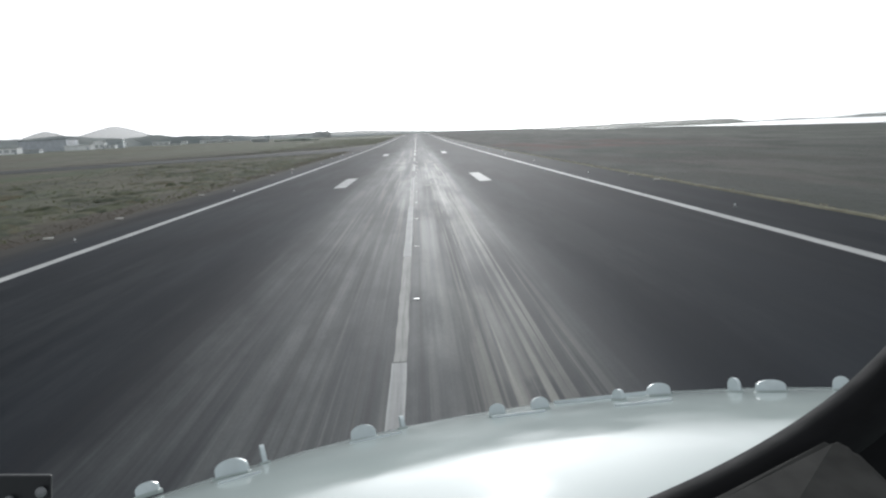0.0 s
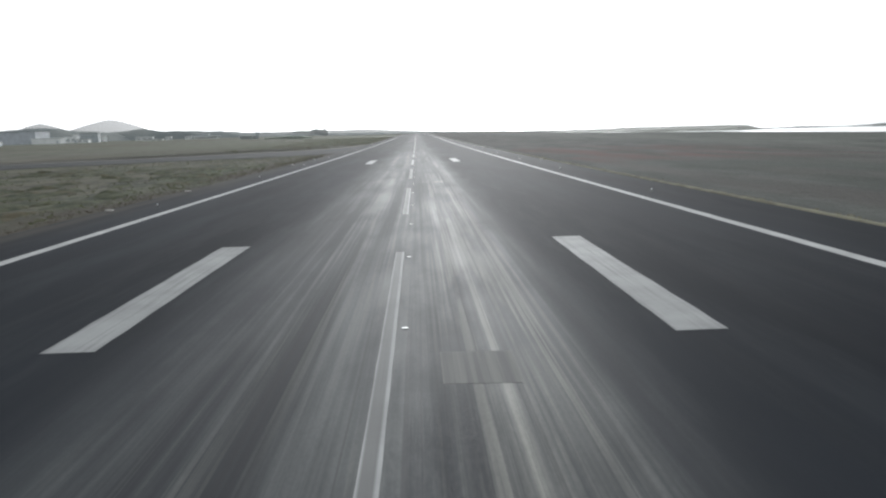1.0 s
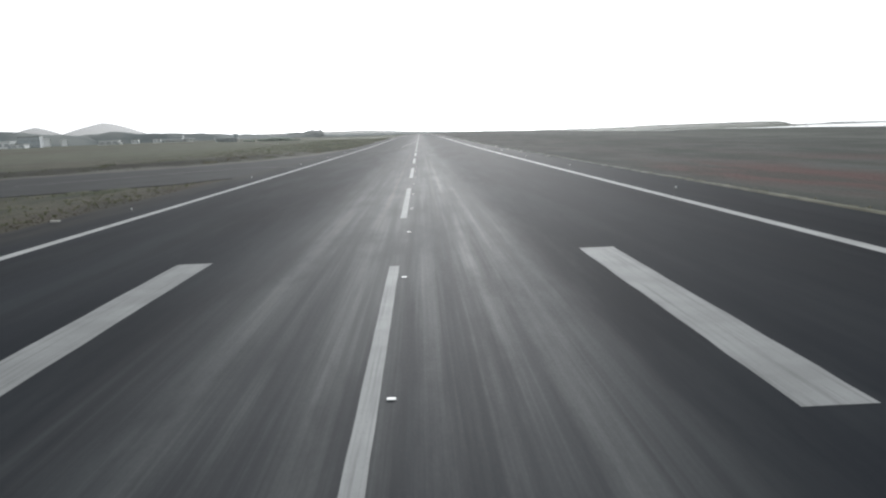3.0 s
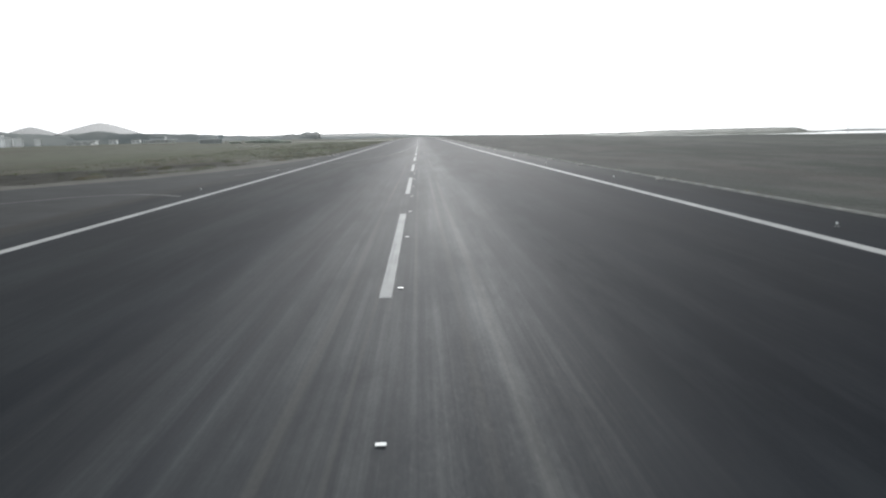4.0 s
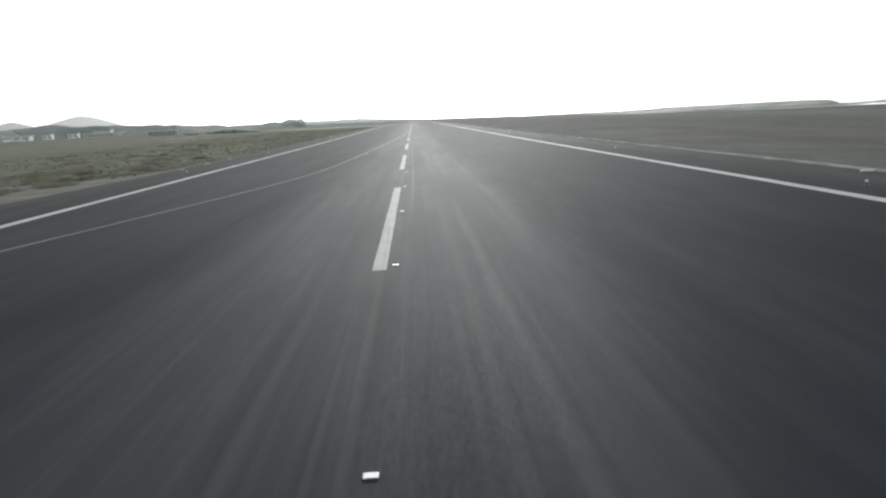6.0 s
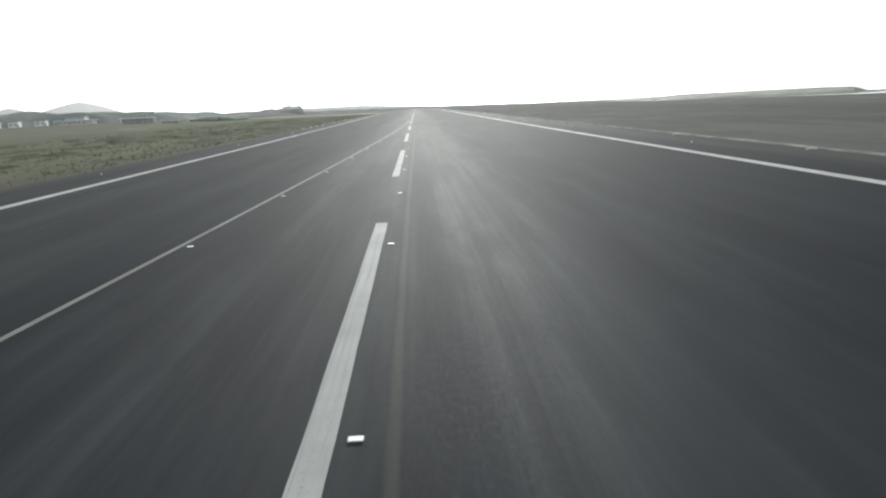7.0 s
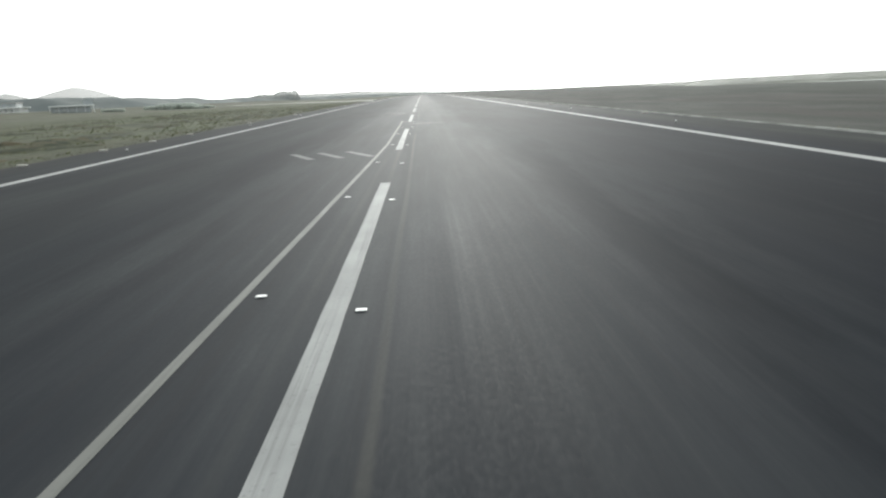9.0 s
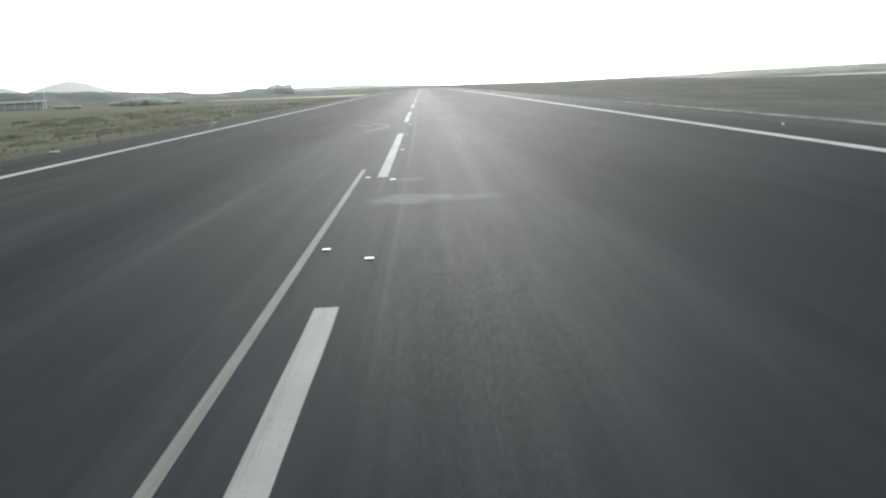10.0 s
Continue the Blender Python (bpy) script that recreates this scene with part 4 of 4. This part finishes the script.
# leaves far paler than real ones: distance haze is in their colour
HEDGE = make_leaf("hazy_bush_leaf", (0.42, 0.46, 0.42), (0.54, 0.57, 0.53))
bush_rng = random.Random(8)
bush_spots = []
for k in range(190):
    f = bush_rng.random()
    tall = 0.55 + 0.6 * ease(0.0, 0.3, f) * ease(1.0, 0.6, f)
    bush_spots.append((-106 + 27 * f + bush_rng.gauss(0, 1.0), 596 - 20 * f + bush_rng.gauss(0, 1.5), bush_rng.uniform(0.7, 1.2) * tall))
for k in range(14):
    f = bush_rng.random()
    bush_spots.append((-107 + 5 * f, 556 + 4 * f + bush_rng.gauss(0, 0.8), bush_rng.uniform(0.4, 0.75)))
blades("bushes", bush_spots, HEDGE, 1.6, 90, 0.6, "dull green bushes in a row on the open field", "bush")


def mast(x, y, h):
    ob = empty("mast", x, y, land(x, y))
    bm = bmesh.new()
    bmesh.ops.create_cone(bm, cap_ends=True, segments=10, radius1=0.16, radius2=0.08, depth=h)
    bmesh.ops.translate(bm, vec=(0, 0, h / 2 - 0.05), verts=bm.verts)
    part("pole", bm, STEEL, ob)
    part("lamp_head", box(-0.5, 0.5, -0.16, 0.16, h - 0.05, h + 0.22, 0.05), STEEL, ob)
    tagged(ob, "thin grey steel mast with a small lamp head", "mast")


mast(188, 449, 3.4 - land(188, 449))
mast(-222, 455, 12.4)

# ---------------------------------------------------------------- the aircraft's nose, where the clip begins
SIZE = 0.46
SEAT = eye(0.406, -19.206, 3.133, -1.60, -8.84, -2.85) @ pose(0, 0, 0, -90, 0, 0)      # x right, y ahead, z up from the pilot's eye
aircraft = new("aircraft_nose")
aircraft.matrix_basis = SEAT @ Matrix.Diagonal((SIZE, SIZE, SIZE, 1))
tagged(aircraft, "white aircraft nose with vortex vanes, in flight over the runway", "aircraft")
DOME = Matrix.Translation((0.734, -0.018, -0.712)) @ pose(0, 0, 0, 6.49, 1.77, 0)
RADII = Vector((1.706, 1.788, 0.489))


def dome_point(lon, lat):
    """A point of the nose and its normal: lon clockwise from ahead, lat up from the waist, in degrees."""
    a, b = radians(lon), radians(lat)
    u = Vector((math.sin(a) * math.cos(b), math.cos(a) * math.cos(b), math.sin(b)))
    p = Vector([u[i] * RADII[i] for i in range(3)])
    nrm = Vector([u[i] / RADII[i] for i in range(3)]).normalized()
    return DOME @ p, DOME.to_3x3() @ nrm


def build_nose():
    bm = bmesh.new()
    cols, rows = 96, 30
    grid = [[bm.verts.new(dome_point(-180 + 360 * i / cols, -25 + 114.98 * j / rows)[0]) for i in range(cols + 1)] for j in range(rows + 1)]
    for j in range(rows):
        for i in range(cols):
            bm.faces.new((grid[j][i], grid[j][i + 1], grid[j + 1][i + 1], grid[j + 1][i]))
    part("nose_skin", bm, SKIN, aircraft, "glossy white painted nose skin", True)


build_nose()


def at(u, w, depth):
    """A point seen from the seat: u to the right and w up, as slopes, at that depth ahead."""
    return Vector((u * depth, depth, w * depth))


def dome_hit(u, w):
    """Where the line of sight first meets the nose, and the normal there."""
    inv = DOME.inverted()
    o, d = inv @ Vector((0, 0, 0)), inv.to_3x3() @ Vector((u, 1, w))
    o, d = [Vector([v[i] / RADII[i] for i in range(3)]) for v in (o, d)]
    a, b, c = d.dot(d), o.dot(d), o.dot(o) - 1
    disc = max(0.0, b * b - a * c)
    t = (-b - math.sqrt(disc)) / a
    unit = o + d * t
    nrm = DOME.to_3x3() @ Vector([unit[i] / RADII[i] for i in range(3)])
    return Vector((u, 1, w)) * t, nrm.normalized()


def build_vane(u, w, wide, high, turn):
    """A small rounded vane riveted on a thin foot."""
    p, nrm = dome_hit(u, w)
    wide, high = wide * 0.58, high * 0.52
    side = Vector((1, 0, 0)).cross(nrm).normalized()
    right = nrm.cross(side).normalized()
    m = Matrix((right, side, nrm)).transposed().to_4x4()
    m.translation = p
    m = m @ pose(0, 0, 0, 0, 0, turn)
    bm = bmesh.new()
    outline = [(-wide / 2, 0.0), (wide / 2, 0.0), (wide / 2, high * 0.45)]
    outline += [(wide / 2 * math.cos(a), high * (0.45 + 0.55 * math.sin(a))) for a in [math.pi * k / 10 for k in range(1, 10)]]
    outline += [(-wide / 2, high * 0.45)]
    front = [bm.verts.new((x, -0.003, z)) for x, z in outline]
    rear = [bm.verts.new((x, 0.003, z)) for x, z in outline]
    bm.faces.new(front)
    bm.faces.new(rear[::-1])
    for i in range(len(outline)):
        j = (i + 1) % len(outline)
        bm.faces.new((front[j], front[i], rear[i], rear[j]))
    bmesh.ops.transform(bm, matrix=m, verts=bm.verts)
    vane = part("vortex_vane", bm, VANE, aircraft)
    bm = box(-wide * 0.55, wide * 0.55, -0.007, 0.007, -0.004, 0.002, 0.001)
    bmesh.ops.transform(bm, matrix=m, verts=bm.verts)
    part("foot", bm, SKIN, vane)


for u, w, wide, high, turn in ((-0.397, -0.330, 0.055, 0.030, 8), (-0.283, -0.305, 0.075, 0.040, 8), (-0.240, -0.288, 0.045, 0.048, 72),
                               (-0.106, -0.256, 0.060, 0.038, 6), (-0.054, -0.241, 0.045, 0.036, 80), (0.074, -0.224, 0.040, 0.032, 10),
                               (0.131, -0.216, 0.045, 0.034, -12), (0.237, -0.203, 0.035, 0.030, 60), (0.291, -0.197, 0.062, 0.036, -8),
                               (0.393, -0.192, 0.045, 0.040, 78), (0.442, -0.192, 0.075, 0.034, 0), (0.537, -0.190, 0.040, 0.040, 20)):
    build_vane(u, w, wide, high, turn)


def build_strip(u0, w0, u1, w1, wide, high):
    """A slim mounting strip along the skin between two vanes."""
    bm, rows = bmesh.new(), []
    for k in range(9):
        f = k / 8
        p, nrm = dome_hit(u0 + (u1 - u0) * f, w0 + (w1 - w0) * f)
        side = Vector((1, 0, 0)).cross(nrm).normalized() * wide
        rows.append([bm.verts.new(q) for q in (p - side - nrm * 0.002, p + side - nrm * 0.002, p + side * 0.7 + nrm * high, p - side * 0.7 + nrm * high)])
    for a, b in zip(rows, rows[1:]):
        for i in range(4):
            j = (i + 1) % 4
            bm.faces.new((a[i], a[j], b[j], b[i]))
    bm.faces.new(rows[0][::-1])
    bm.faces.new(rows[-1])
    bmesh.ops.recalc_face_normals(bm, faces=bm.faces)
    part("mounting_strip", bm, VANE, aircraft)


for u0, w0, u1, w1, wide, high in ((-0.125, -0.262, -0.056, -0.247, 0.004, 0.002), (0.066, -0.228, 0.138, -0.219, 0.005, 0.003), (0.232, -0.212, 0.308, -0.204, 0.005, 0.003),
                                   (-0.30, -0.316, -0.245, -0.300, 0.004, 0.002), (0.150, -0.209, 0.290, -0.194, 0.002, 0.005)):
    build_strip(u0, w0, u1, w1, wide, high)


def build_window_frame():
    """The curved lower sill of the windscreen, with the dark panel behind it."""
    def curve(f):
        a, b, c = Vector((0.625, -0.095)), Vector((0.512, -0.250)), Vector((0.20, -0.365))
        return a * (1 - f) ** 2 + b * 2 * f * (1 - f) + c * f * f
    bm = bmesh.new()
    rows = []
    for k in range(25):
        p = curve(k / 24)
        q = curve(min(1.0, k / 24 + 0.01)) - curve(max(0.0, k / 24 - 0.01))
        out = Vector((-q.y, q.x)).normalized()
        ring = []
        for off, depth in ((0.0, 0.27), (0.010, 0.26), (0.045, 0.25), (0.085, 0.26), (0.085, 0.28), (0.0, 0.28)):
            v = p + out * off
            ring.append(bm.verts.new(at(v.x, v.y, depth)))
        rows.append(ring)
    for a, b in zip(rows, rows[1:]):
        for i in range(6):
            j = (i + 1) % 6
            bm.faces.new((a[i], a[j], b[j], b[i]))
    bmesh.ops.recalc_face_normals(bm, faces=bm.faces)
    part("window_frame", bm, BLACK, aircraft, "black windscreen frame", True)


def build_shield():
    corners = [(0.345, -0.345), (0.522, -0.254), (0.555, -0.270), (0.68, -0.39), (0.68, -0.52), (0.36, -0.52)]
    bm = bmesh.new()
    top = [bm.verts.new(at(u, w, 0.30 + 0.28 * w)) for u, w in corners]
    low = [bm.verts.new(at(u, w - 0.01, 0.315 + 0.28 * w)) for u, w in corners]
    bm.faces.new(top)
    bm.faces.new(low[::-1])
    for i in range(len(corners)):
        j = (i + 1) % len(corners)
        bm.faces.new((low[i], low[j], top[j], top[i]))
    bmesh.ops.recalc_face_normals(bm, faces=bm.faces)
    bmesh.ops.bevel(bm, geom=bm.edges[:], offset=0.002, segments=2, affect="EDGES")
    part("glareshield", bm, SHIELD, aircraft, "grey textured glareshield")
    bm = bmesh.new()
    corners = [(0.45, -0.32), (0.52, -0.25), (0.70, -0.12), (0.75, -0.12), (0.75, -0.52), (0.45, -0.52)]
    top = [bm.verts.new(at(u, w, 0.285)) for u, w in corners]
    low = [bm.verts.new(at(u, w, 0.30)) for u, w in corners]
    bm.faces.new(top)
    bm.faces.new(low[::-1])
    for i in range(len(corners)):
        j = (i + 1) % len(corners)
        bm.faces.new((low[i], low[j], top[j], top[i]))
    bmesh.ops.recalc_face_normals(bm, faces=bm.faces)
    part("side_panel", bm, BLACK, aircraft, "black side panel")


def build_wiper():
    bm = box(-0.72, -0.526, 0.40, 0.43, -0.40, -0.303, 0.004, 3)
    for v in bm.verts:
        v.co.x, v.co.z = v.co.x * v.co.y, v.co.z * v.co.y
    arm = part("wiper_housing", bm, TRAY, aircraft, "dark metal wiper housing")
    for u, w in ((-0.542, -0.328), (-0.585, -0.340)):
        bm = bmesh.new()
        bmesh.ops.create_uvsphere(bm, u_segments=10, v_segments=6, radius=0.003)
        bmesh.ops.translate(bm, vec=at(u, w, 0.397), verts=bm.verts)
        part("bolt", bm, STEEL, arm, "", True)


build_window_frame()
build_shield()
build_wiper()
